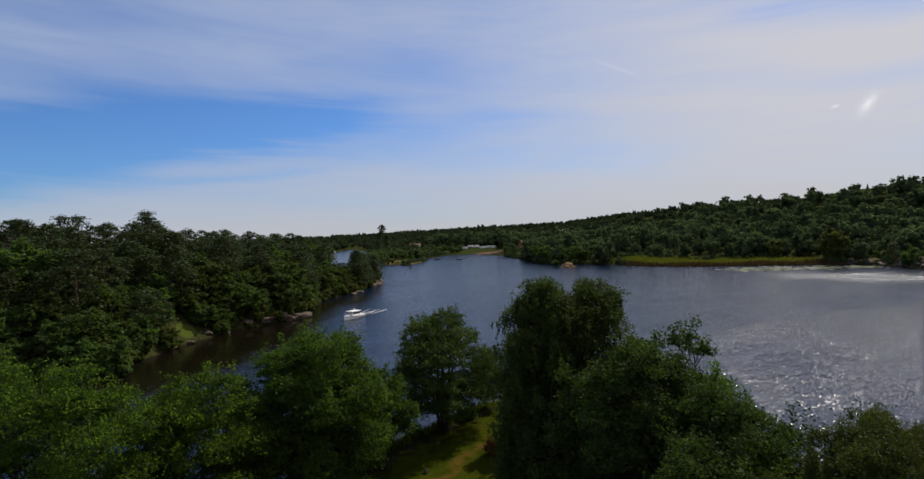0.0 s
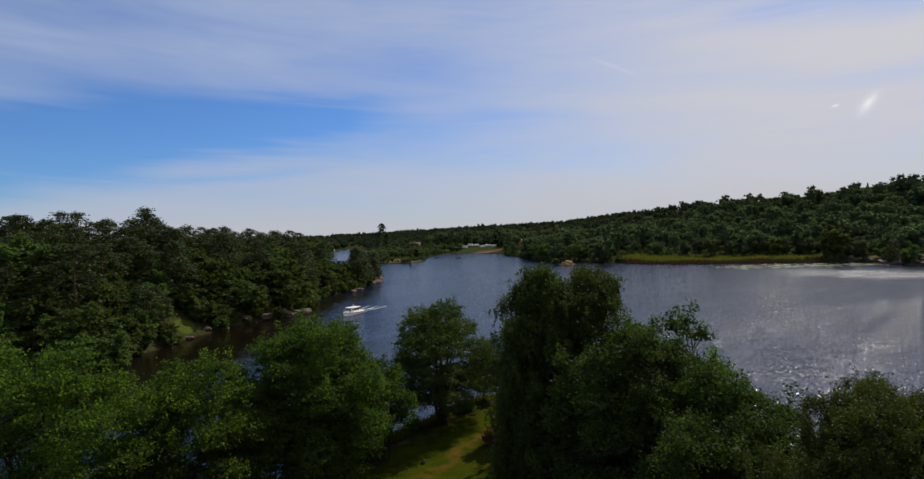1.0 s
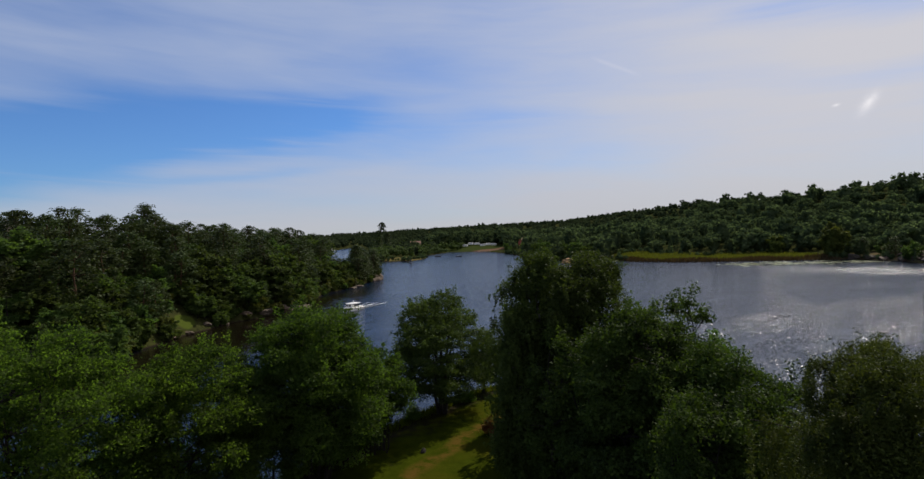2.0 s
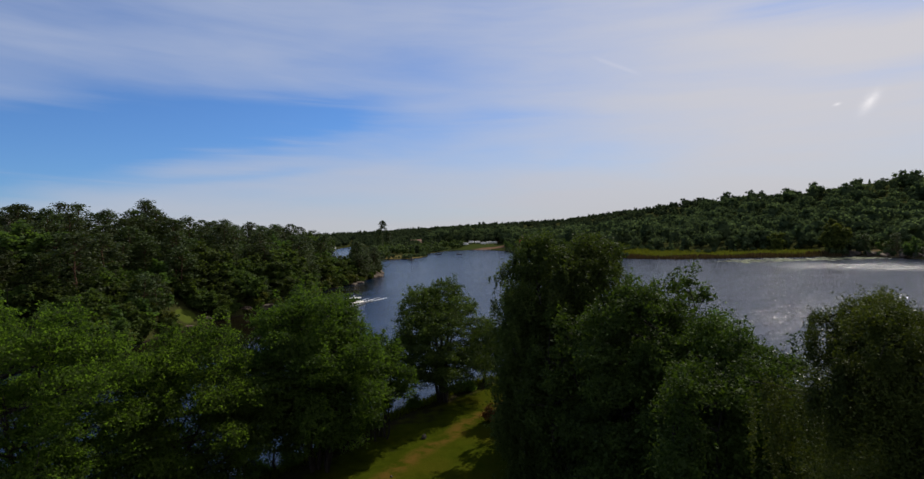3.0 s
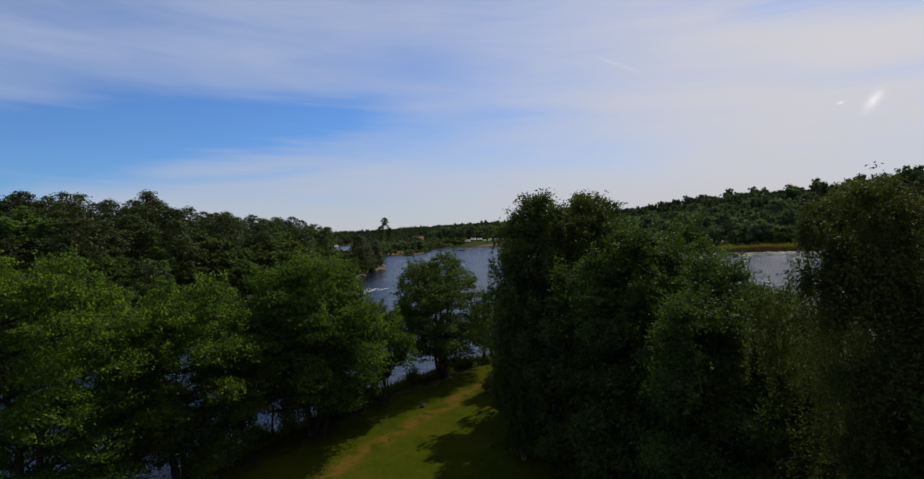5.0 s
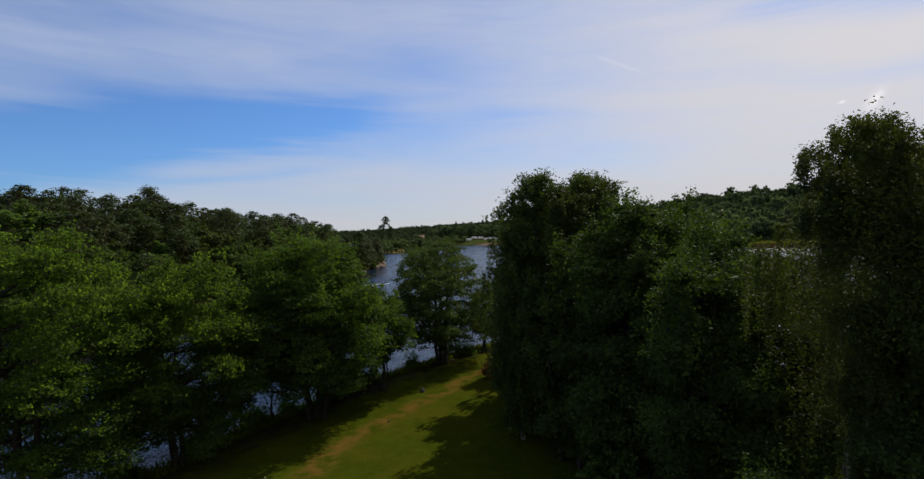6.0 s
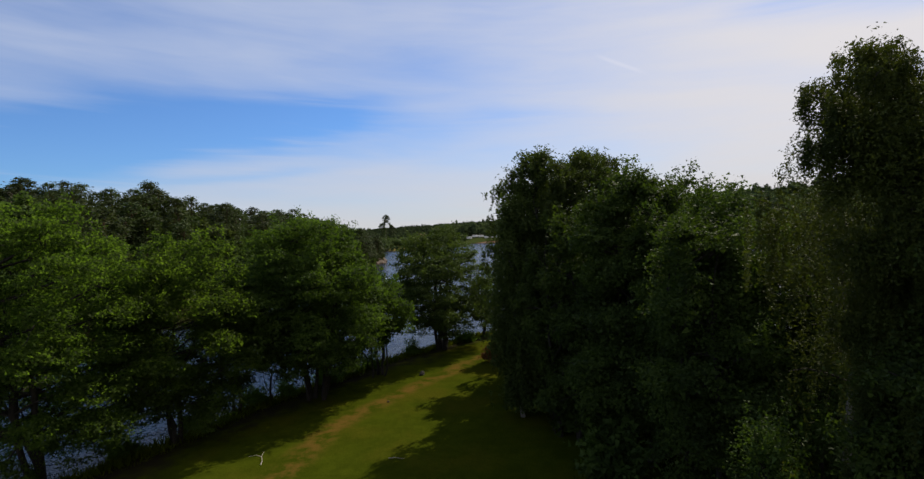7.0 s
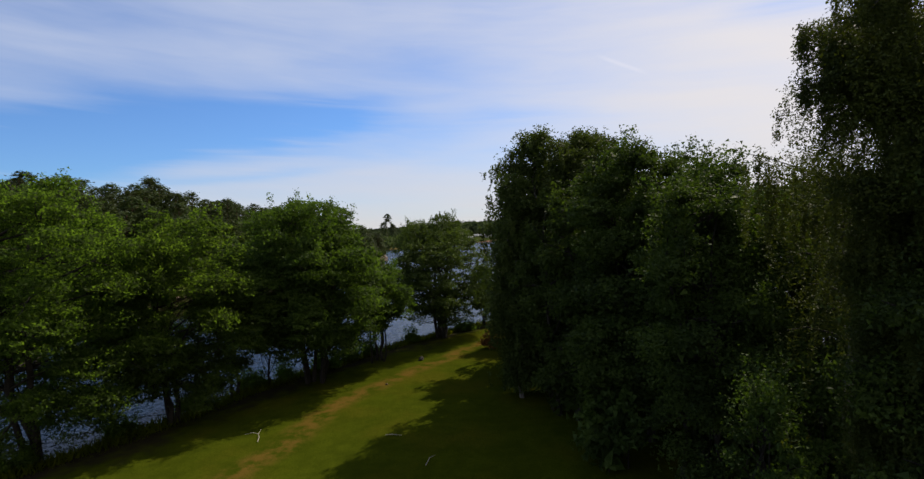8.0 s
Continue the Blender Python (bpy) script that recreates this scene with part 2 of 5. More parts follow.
def water_material():
    m, n = material("lake_water")
    place = n.add("ShaderNodeTexCoord").outputs["Object"]
    turned = n.add("ShaderNodeMapping", {"Vector": place, "Rotation": (0, 0, radians(-28))}).outputs[0]
    gust = n.ramp(n.noise(n.scaled(turned, (0.012, 0.05, 1)), 1.0, 3.0, 0.5, 0.6), 0.32, 0.68)

    # a ruffled lane under the far eastern shore
    s = n.add("ShaderNodeSeparateXYZ", {0: place})
    ex = n.math("DIVIDE", n.math("SUBTRACT", s.outputs[0], 166.0), 26.0)
    ey = n.math("DIVIDE", n.math("ADD", n.math("SUBTRACT", s.outputs[1], n.math("SUBTRACT", 313.0, n.math("MULTIPLY", s.outputs[0], 0.7))), n.math("MULTIPLY", gust, 12.0)), 17.0)
    lane = n.math("EXPONENT", n.math("MULTIPLY", n.math("ADD", n.math("MULTIPLY", ex, ex), n.math("MULTIPLY", ey, ey)), -1.0))
    # calm lee of the west bank, also masks its painted dark reflection
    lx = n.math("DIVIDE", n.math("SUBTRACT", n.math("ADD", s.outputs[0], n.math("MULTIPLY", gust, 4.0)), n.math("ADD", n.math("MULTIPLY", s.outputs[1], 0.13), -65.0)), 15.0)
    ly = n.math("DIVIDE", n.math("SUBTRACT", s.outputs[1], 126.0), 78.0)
    lee_reflection = n.math("EXPONENT", n.math("MULTIPLY", n.math("ADD", n.math("MULTIPLY", lx, lx), n.math("MULTIPLY", ly, ly)), -1.0))
    calm = n.math("SUBTRACT", n.math("ADD", 1.0, n.math("MULTIPLY", lane, 1.9)), n.math("MULTIPLY", lee_reflection, 0.92))

    # cat's-paws: short streaks of ruffled water
    paws = n.ramp(n.noise(n.scaled(turned, (0.05, 0.26, 1), (2, 5, 0)), 1.0, 3.0, 0.6, 0.5), 0.34, 0.66)
    calm = n.math("MULTIPLY", calm, n.math("ADD", n.math("MULTIPLY", paws, 0.45), 0.80))

    def slope(scale, detail, shift):
        col = n.add("ShaderNodeTexNoise", {"Vector": n.scaled(turned, scale, shift), "Scale": 1.0, "Detail": detail, "Roughness": 0.6, "Distortion": 0.4}).outputs["Color"]
        sub = n.add("ShaderNodeVectorMath", {0: col, 1: (0.5, 0.5, 0.5)})
        sub.operation = "SUBTRACT"
        return sub.outputs[0]

    def times(v, f):
        k = n.add("ShaderNodeVectorMath", {0: v, 1: n.add("ShaderNodeCombineXYZ", {0: f, 1: f, 2: f}).outputs[0]})
        k.operation = "MULTIPLY"
        return k.outputs[0]

    # wavelets as slopes of the surface: long swell, wind chop and fine ripple
    swell = times(slope((0.12, 0.34, 1), 2.0, (0, 0, 0)), 0.12)
    ripples = times(slope((1.9, 3.3, 1), 2.0, (3, 7, 0)), n.math("MULTIPLY", calm, n.math("ADD", n.math("MULTIPLY", gust, 0.28), 0.62)))
    both = n.add("ShaderNodeVectorMath", {0: swell, 1: ripples})
    long_wave = both.outputs[0]
    chop = times(slope((4.5, 6.9, 1), 1.0, (5, 2, 0)), n.math("MULTIPLY", n.math("ADD", n.math("MULTIPLY", gust, 0.28), 0.98), calm))
    s1 = n.add("ShaderNodeVectorMath", {0: long_wave, 1: chop})
    flat = n.add("ShaderNodeVectorMath", {0: s1.outputs[0], 1: (1.0, 1.0, 0.0)})
    flat.operation = "MULTIPLY"
    up = n.add("ShaderNodeVectorMath", {0: flat.outputs[0], 1: (0.0, 0.0, 1.0)})
    normal = n.add("ShaderNodeVectorMath", {0: up.outputs[0]})
    normal.operation = "NORMALIZE"
    # base colour turns brown near the bank, standing in for reflected trees
    p = n.add("ShaderNodeBsdfPrincipled", {"Base Color": n.mix(n.ramp(lee_reflection, 0.15, 0.6), (0.004, 0.012, 0.031, 1), (0.006, 0.0045, 0.0025, 1)), "Roughness": n.math("ADD", n.math("SUBTRACT", 0.14, n.math("MULTIPLY", lee_reflection, 0.08)), n.math("MULTIPLY", lane, 0.20)), "IOR": 1.33, "Normal": normal.outputs[0]})
    finish(n, p.outputs[0])
    return m


def rock_material():
    m, n = material("shore_rock")
    place = n.add("ShaderNodeTexCoord").outputs["Object"]
    whole = n.add("ShaderNodeObjectInfo").outputs["Random"]
    f = n.noise(place, 1.3, 5.0, 0.65)
    g = n.noise(place, 7.0, 4.0, 0.6)
    col = n.mix(n.ramp(f, 0.35, 0.65), (0.030, 0.024, 0.018, 1), (0.085, 0.062, 0.042, 1))
    col = n.mix(n.math("MULTIPLY", whole, 0.6), col, (0.11, 0.064, 0.034, 1))
    col = n.mix(n.math("MULTIPLY", n.ramp(g, 0.5, 0.8), 0.5), col, (0.06, 0.06, 0.045, 1))
    bump = n.add("ShaderNodeBump", {"Height": g, "Strength": 0.6, "Distance": 0.06})
    finish(n, n.add("ShaderNodeBsdfPrincipled", {"Base Color": col, "Roughness": 0.85, "Normal": bump.outputs[0]}).outputs[0])
    return m


def plain(name, col, rough=0.6, metal=0.0, var=0.15, scale=3.0):
    m, n = material(name)
    place = n.add("ShaderNodeTexCoord").outputs["Object"]
    f = n.noise(place, scale, 4.0, 0.6)
    c = n.mix(f, tuple(v * (1 - var) for v in col) + (1,), tuple(min(1, v * (1 + var)) for v in col) + (1,))
    finish(n, n.add("ShaderNodeBsdfPrincipled", {"Base Color": c, "Roughness": rough, "Metallic": metal}).outputs[0])
    return m


M_GROUND, M_WATER, M_ROCK = ground_material(), water_material(), rock_material()


# ---- meshes from arrays ----
def mesh_of(name, verts, faces, mat, smooth=False):
    """verts (n, 3), faces (m, 3 or 4)."""
    verts, faces = np.asarray(verts, np.float32), np.asarray(faces, np.int32)
    me = bpy.data.meshes.new(name)
    k = faces.shape[1]
    me.vertices.add(len(verts))
    me.vertices.foreach_set("co", verts.ravel())
    me.loops.add(faces.size)
    me.loops.foreach_set("vertex_index", faces.ravel())
    me.polygons.add(len(faces))
    me.polygons.foreach_set("loop_start", np.arange(0, faces.size, k, dtype=np.int32))
    me.polygons.foreach_set("loop_total", np.full(len(faces), k, np.int32))
    me.polygons.foreach_set("use_smooth", np.full(len(faces), smooth, bool))
    me.update(calc_edges=True)
    me.materials.append(mat)
    return me


def under(name, me, parent, label=""):
    ob = new(name, me)
    ob.parent = parent
    return tagged(ob, label) if label else ob


def part(name, bm, mat, parent, label=""):
    me = bpy.data.meshes.new(name)
    bm.to_mesh(me)
    bm.free()
    me.materials.append(mat)
    return under(name, me, parent, label)


def tube(points, radii, sides=6):
    """A tapered tube along points: verts and quads."""
    points = np.asarray(points, float)
    d = np.gradient(points, axis=0)
    d /= np.linalg.norm(d, axis=1)[:, None] + 1e-9
    ref = np.where(np.abs(d[:, 2:3]) > 0.9, np.array([[1.0, 0, 0]]), np.array([[0, 0, 1.0]]))
    a = np.cross(d, ref)
    a /= np.linalg.norm(a, axis=1)[:, None] + 1e-9
    b = np.cross(d, a)
    ang = np.linspace(0, 2 * np.pi, sides, endpoint=False)
    ring = a[:, None] * np.cos(ang)[None, :, None] + b[:, None] * np.sin(ang)[None, :, None]
    v = (points[:, None] + ring * np.asarray(radii)[:, None, None]).reshape(-1, 3)
    f = []
    for i in range(len(points) - 1):
        for j in range(sides):
            k = (j + 1) % sides
            f.append((i * sides + j, i * sides + k, (i + 1) * sides + k, (i + 1) * sides + j))
    return v, np.array(f)


def joined(pieces):
    vs, fs, n = [], [], 0
    for v, f in pieces:
        vs.append(v)
        fs.append(f + n)
        n += len(v)
    return np.concatenate(vs), np.concatenate(fs)


def blades(rng, at, out, size, wide=0.75, spread=0.9):
    """A pointed leaf at each place, facing roughly along out."""
    m = len(at)
    nrm = out + rng.normal(0, spread, (m, 3))
    nrm /= np.linalg.norm(nrm, axis=1)[:, None] + 1e-9
    t = np.cross(nrm, rng.normal(0, 1, (m, 3)))
    t /= np.linalg.norm(t, axis=1)[:, None] + 1e-9
    b = np.cross(nrm, t)
    s = (size * rng.uniform(0.65, 1.35, m))[:, None]
    w = s * wide * 0.5
    v = np.stack([at - t * s * 0.45 - b * w, at - t * s * 0.38 + b * w, at + t * s * 0.6], 1).reshape(-1, 3)
    return v, np.arange(3 * m).reshape(-1, 3)


def bent(rng, a, b, sag=0.12, k=6):
    a, b = np.asarray(a, float), np.asarray(b, float)
    s = np.linspace(0, 1, k)[:, None]
    length = np.linalg.norm(b - a)
    bow = rng.normal(0, sag * length, 3)
    return a + (b - a) * s + bow * (s * (1 - s) * 2) + rng.normal(0, 0.012 * length, (k, 3)) * (s > 0) * (s < 1)


def crown_lobes(rng, h, r, base, count, lean=(0, 0), full=0.0, tier=1.0, apart=0.46):
    """Centres and radii of the leafy masses that make a broad crown."""
    c = []
    tries = 0
    ph = rng.uniform(0, 6.28, 3)
    while len(c) < count and tries < 6000:
        tries += 1
        p = rng.uniform(-1, 1, 3)
        q = np.linalg.norm(p)
        if q > 0.90 or q < 0.30:
            continue
        a = math.atan2(p[1], p[0])
        w = (1.0 - 0.22 * max(0, -p[2])) * (0.92 + 0.13 * math.sin(2 * a + ph[0]) + 0.10 * math.sin(3 * a + ph[1] + 2 * p[2]))
        rad = r * (rng.uniform(0.17, 0.36) if tier == 1.0 else rng.uniform(0.13, 0.30)) * (1.0 - 0.25 * max(p[2], 0))
        low = base - full
        z = low + (h - low) * (0.5 + 0.5 * p[2])
        z = min(z, h - rad * 0.75 / tier)
        if z < base + rad * 0.6 / tier:
            continue
        pos = np.array([p[0] * r * w + lean[0] * p[2], p[1] * r * w + lean[1] * p[2], z])
        if any(np.linalg.norm((pos - o[:3]) * (1, 1, tier)) < apart * (rad + o[3]) for o in c):
            continue
        c.append(np.array([*pos, rad]))
    return c


def leafy(rng, lobes, clumps, per, leaf, flat=0.30, puff=0.62, inner=60, tier=1.0):
    """Leaves in many small flattened clumps over the lobes."""
    at, out = [], []
    for lb in lobes:
        m = max(6, int(clumps * (lb[3] / 1.6) ** 2))
        d = rng.normal(0, 1, (m, 3))
        d[:, 2] += 0.5
        d /= np.linalg.norm(d, axis=1)[:, None]
        rr = lb[3] * rng.uniform(0.62, 1.12, m) ** 0.8
        cen = lb[:3] + d * rr[:, None] * np.array([1.0, 1.0, 0.85 / tier])
        cen[:, 2] -= 0.10 * (tier - 1.0) * (rr / lb[3]) ** 2 * lb[3]
        k = rng.integers(int(per * 0.6), int(per * 1.4) + 1, m)
        idx = np.repeat(np.arange(m), k)
        sz = puff * rng.uniform(0.6, 1.3, m)[idx][:, None]
        at.append(cen[idx] + rng.normal(0, 0.5, (len(idx), 3)) * sz * np.array([1, 1, flat]))
        up = d[idx] * 0.55
        up[:, 2] += 0.3
        out.append(up)
    # young shoots that stand above the leafy masses
    tall = sorted(lobes, key=lambda b: -b[2])[: max(4, len(lobes) // 2)]
    for lb in tall:
        for _ in range(3):
            d = rng.normal(0, 1, 3) * np.array([1, 1, 0.4]) + np.array([0, 0, 0.9])
            d /= np.linalg.norm(d)
            foot = lb[:3] + d * lb[3] * 0.9 * np.array([1, 1, 1 / tier])
            u = rng.uniform(0, 1, per * 2)[:, None]
            at.append(foot + (d * 0.4 + np.array([0, 0, 0.6])) * u * rng.uniform(0.5, 1.4) / tier ** 0.5 + rng.normal(0, 0.16, (per * 2, 3)))
            out.append(np.tile(np.array([0, 0, 0.6]), (per * 2, 1)))
    v1, f1 = blades(rng, np.concatenate(at), np.concatenate(out), leaf, 0.75, 0.85)
    # the leaves within, fewer and in larger sprays
    L = np.array(lobes)
    idx = np.repeat(np.arange(len(L)), inner)
    core = L[idx, :3] + rng.normal(0, 0.36, (len(idx), 3)) * L[idx, 3:4] * np.array([1, 1, 1 / tier])
    v2, f2 = blades(rng, core, rng.normal(0, 1, core.shape), leaf * 2.2, 0.7)
    return joined([(v1, f1), (v2, f2)])


def broadleaf(name, label, seed, h, r, base, lobes=26, clumps=60, per=16, leaf=0.26, stems=1, girth=0.2, leafmat=None, barkmat=None, lean=(0, 0), category="tree", group="", limbs=True, inner=60, full=0.0, tier=1.0, apart=0.46):
    """A leafy tree on one or several stems."""
    rng = np.random.default_rng(seed)
    tree = tagged(new(name), label, category, group)
    lb = crown_lobes(rng, h, r, base, lobes, lean, full, tier, apart)
    wood, tops = [], []
    for i in range(stems):
        a = rng.uniform(0, 6.28)
        foot = np.array([math.cos(a), math.sin(a), 0]) * (0.0 if stems == 1 else rng.uniform(0.3, 0.9))
        head = np.array([math.cos(a) * r * (0.06 if stems == 1 else 0.34), math.sin(a) * r * (0.06 if stems == 1 else 0.34), h * rng.uniform(0.80, 0.9)])
        line = bent(rng, foot - np.array([0, 0, 0.25]), head, 0.03, 9)
        g = girth * (1.0 if stems == 1 else rng.uniform(0.5, 0.85))
        rad = g * np.linspace(1.25, 0.16, 9) ** 1.0
        rad[0] *= 1.25
        wood.append(tube(line, rad, 8) if limbs else tube(line[::2], rad[::2], 5))
        tops.append(line)
    if limbs:
        for b in lb:
            line = tops[int(rng.integers(len(tops)))]
            k = np.argmin(np.abs(line[:, 2] - (b[2] - rng.uniform(0.8, 2.4))))
            k = max(2, min(k, 7))
            wood.append(tube(bent(rng, line[k], b[:3], 0.08, 5), np.linspace(girth * 0.34, 0.02, 5), 5))
            for _ in range(2):
                tip = b[:3] + rng.normal(0, 0.6, 3) * b[3]
                wood.append(tube(bent(rng, b[:3] * 0.75 + line[k] * 0.25, tip, 0.06, 4), np.linspace(0.035, 0.012, 4), 4))
    under("trunk", mesh_of("trunk", *joined(wood), barkmat or M_BARK, True), tree)
    under("crown", mesh_of("crown", *leafy(rng, lb, clumps, per, leaf, inner=inner, tier=tier), leafmat or M_ALDER), tree)
    return tree


def weeping_birch(name, label, seed, h, r, base, limbs=34, leaf=0.13, strands=9, per=26, girth=0.2, long=2.6, category="tree", group="", boughs=(), umbrella=False, tuft=2.5, leafmat=None):
    """A birch with limbs that rise and arch over, and hanging strands of small leaves."""
    rng = np.random.default_rng(seed)
    tree = tagged(new(name), label, category, group)
    wood, at, out = [], [], []
    trunk = bent(rng, (0, 0, -0.25), (rng.normal(0, 0.3), rng.normal(0, 0.3), h * 0.97), 0.015, 12)
    wood.append(tube(trunk, girth * np.linspace(1.2, 0.08, 12), 8))
    for i in range(limbs):
        f = (i + rng.uniform(0, 1)) / limbs
        z = base + (h * 0.93 - base) * f
        k = np.interp(z, trunk[:, 2], np.arange(12))
        foot = np.array([np.interp(k, np.arange(12), trunk[:, j]) for j in range(3)])
        a = i * 2.4 + rng.normal(0, 0.35)
        env = r * (0.72 + 0.28 * math.sin(math.pi * f)) * rng.uniform(0.55, 1.1)
        if umbrella:
            env *= 0.49 + 0.51 * min(1.0, max(0.0, (f - 0.78) / 0.10))
            env *= 1.0 if f < 0.94 else 1.0 - (f - 0.94) * 5.0
        else:
            env *= 1.0 if f < 0.8 else 1.0 - (f - 0.8) * 2.2
        rise = env * rng.uniform(0.25, 0.65) + (0.9 if f > 0.75 else 0.0) + (1.35 if umbrella and f > 0.78 else 0.0)
        s = np.linspace(0, 1, 8)[:, None]
        side = np.array([math.cos(a), math.sin(a), 0])
        line = foot + side * env * s + np.array([0, 0, 1.0]) * (rise * (s * 1.6 - s ** 2 * 1.15))
        line[:, 2] = np.minimum(line[:, 2], h)
        line += rng.normal(0, 0.05, line.shape) * s
        wood.append(tube(line, np.linspace(girth * 0.3, 0.012, 8), 5))
        n_str = int(strands * (0.5 + env / r))
        for _ in range(n_str):
            q = rng.uniform(0.25, 1.0) ** 0.8
            p = np.array([np.interp(q, s[:, 0], line[:, j]) for j in range(3)]) + rng.normal(0, 0.22 if umbrella else 0.38, 3) * np.array([1, 1, 0.5])
            ln = long * rng.uniform(0.35, 1.0) * (0.35 + 0.65 * min(1, (h - p[2]) / (h * 0.22)))
            ln = min(ln, max(0.3, p[2] - 0.7))
            m = int(per * (0.4 + ln / long))
            u = rng.uniform(0, 1, m)
            drift = rng.normal(0, 0.14, 2)
            c = np.stack([p[0] + drift[0] * u * ln, p[1] + drift[1] * u * ln, p[2] - u * ln], 1)
            c += rng.normal(0, 0.055, c.shape)
            at.append(c)
            o = np.tile(side * 0.8 + np.array([0, 0, 0.25]), (m, 1))
            out.append(o)
        # leafy tufts along the limb itself
        m = int(per * tuft)
        q = rng.uniform(0.15, 1.0, m // 9 + 1)
        loose = 0.6 if umbrella else 1.0
        c = np.stack([np.interp(q, s[:, 0], line[:, j]) for j in range(3)], 1) + rng.normal(0, 0.30 * loose, (len(q), 3))
        c = np.repeat(c, 9, 0)[:m] + rng.normal(0, 0.17 * loose, (m, 3)) * np.array([1, 1, 0.7])
        at.append(c)
        out.append(np.tile(np.array([0, 0, 0.7]), (m, 1)))
    for tip, z0, count, hang in boughs:
        # a long arching bough with a curtain of hanging twigs
        s = np.linspace(0, 1, 10)[:, None]
        foot, tip = np.array([0.1, 0, z0]), np.array(tip, float)
        line = foot + (tip - foot) * s + np.array([0, 0, 1.0]) * 0.2 * np.sin(np.pi * s)
        wood.append(tube(line, np.linspace(0.030, 0.008, 10), 5))
        for _ in range(count):
            q = rng.uniform(0.3, 1.0)
            p = np.array([np.interp(q, s[:, 0], line[:, j]) for j in range(3)]) + rng.normal(0, 0.16, 3)
            ln = hang * rng.uniform(0.35, 1.0)
            m = int(per * (0.6 + ln))
            u = rng.uniform(0, 1, m)
            at.append(np.stack([p[0] + 0.05 * np.sin(u * 5), np.full(m, p[1]), p[2] - u * ln], 1) + rng.normal(0, 0.06, (m, 3)))
            out.append(np.tile(np.array([-0.5, -0.5, 0.3]), (m, 1)))
    under("trunk", mesh_of("trunk", *wood[0], M_BIRCHBARK, True), tree)
    under("bough", mesh_of("bough", *joined(wood[1:]), M_BARK, True), tree)
    # leaves within the crown
    m = limbs * (420 if umbrella else 55)
    a, q = rng.uniform(0, 6.28, m), rng.uniform(0, 1, m) ** 0.6
    z = rng.uniform(h * 0.70 if umbrella else base + 0.5, h * 0.95, m)
    e = q * r * 0.72 * np.minimum(1.0, (h - z) / (h * (0.10 if umbrella else 0.22))) ** 0.6
    at.append(np.stack([np.cos(a) * e, np.sin(a) * e, z], 1))
    out.append(np.tile(np.array([0, 0, 0.4]), (m, 1)))
    under("crown", mesh_of("crown", *blades(rng, np.concatenate(at), np.concatenate(out), leaf * 1.1, 0.55), leafmat or M_BIRCH), tree)
    return tree


def pine(name, label, seed, h, r, base, leaf=0.42, plates=30, per=44, category="tree", group="", plate=1.25):
    """A Scots pine: bare reddish stem, irregular plates of needles high up."""
    rng = np.random.default_rng(seed)
    tree = tagged(new(name), label, category, group)
    trunk = bent(rng, (0, 0, -0.5), (rng.normal(0, 0.5), rng.normal(0, 0.5), h * 0.96), 0.02, 6)
    wood = [tube(trunk, 0.19 * np.linspace(1.2, 0.2, 6), 5)]
    at, out = [], []
    for i in range(plates):
        f = (i + rng.uniform(0, 1)) / plates
        z = base + (h - base) * f ** 0.85
        a = i * 2.4 + rng.normal(0, 0.4)
        env = r * math.sqrt(max(0.0, 1.0 - f ** 1.7)) * rng.uniform(0.35, 1.0) + 0.15
        c = np.array([math.cos(a) * env, math.sin(a) * env, min(z + 0.25 * env, h - 0.3)])
        if i % 3 == 0:
            k = int(np.clip(np.argmin(np.abs(trunk[:, 2] - z + 0.6)), 1, 4))
            wood.append(tube(np.stack([trunk[k], (trunk[k] + c) / 2 + (0, 0, 0.15), c]), (0.06, 0.04, 0.015), 3))
        wide = plate * rng.uniform(0.7, 1.25) * (1.0 - 0.55 * f)
        p = rng.normal(0, 0.55, (per, 3)) * np.array([wide, wide, 0.62])
        p[:, 2] -= 0.05 * (p[:, 0] ** 2 + p[:, 1] ** 2) / wide
        at.append(c + p)
        o = p / (np.linalg.norm(p, axis=1)[:, None] + 0.3) * 0.5
        o[:, 2] += 0.7
        out.append(o)
    under("trunk", mesh_of("trunk", *joined(wood), M_PINEBARK, True), tree)
    under("crown", mesh_of("crown", *blades(rng, np.concatenate(at), np.concatenate(out), leaf, 0.7, 0.45), M_PINE), tree)
    return tree


# ---- the land: one sheet, shaped by its shores ----
MEADOW = [(-160, -160), (-70, -60), (-38, 5), (-28, 24), (-25.2, 29.1), (-23.1, 31.9), (-20.5, 36.6), (-18.6, 41.6), (-15.5, 46.4), (-10.7, 54.0), (-7.4, 58.2), (-3.7, 62.6), (0.5, 67.4), (3.5, 69.2), (10, 69.5), (20, 62), (29, 51), (36, 36), (44, 10), (60, -40), (90, -160)]
WESTBANK = [(-3000, -400), (-300, -120), (-150, 20), (-105, 70), (-78, 84), (-61, 89), (-65.5, 98), (-64.6, 107.7), (-63, 119), (-60.4, 131), (-55.4, 138), (-47.4, 150.5), (-49.5, 165), (-52.5, 182), (-50.6, 193), (-45.3, 210.5), (-41.7, 237), (-43.5, 258), (-50, 282), (-72, 310), (-105, 345), (-150, 420), (-300, 520), (-3000, 460)]
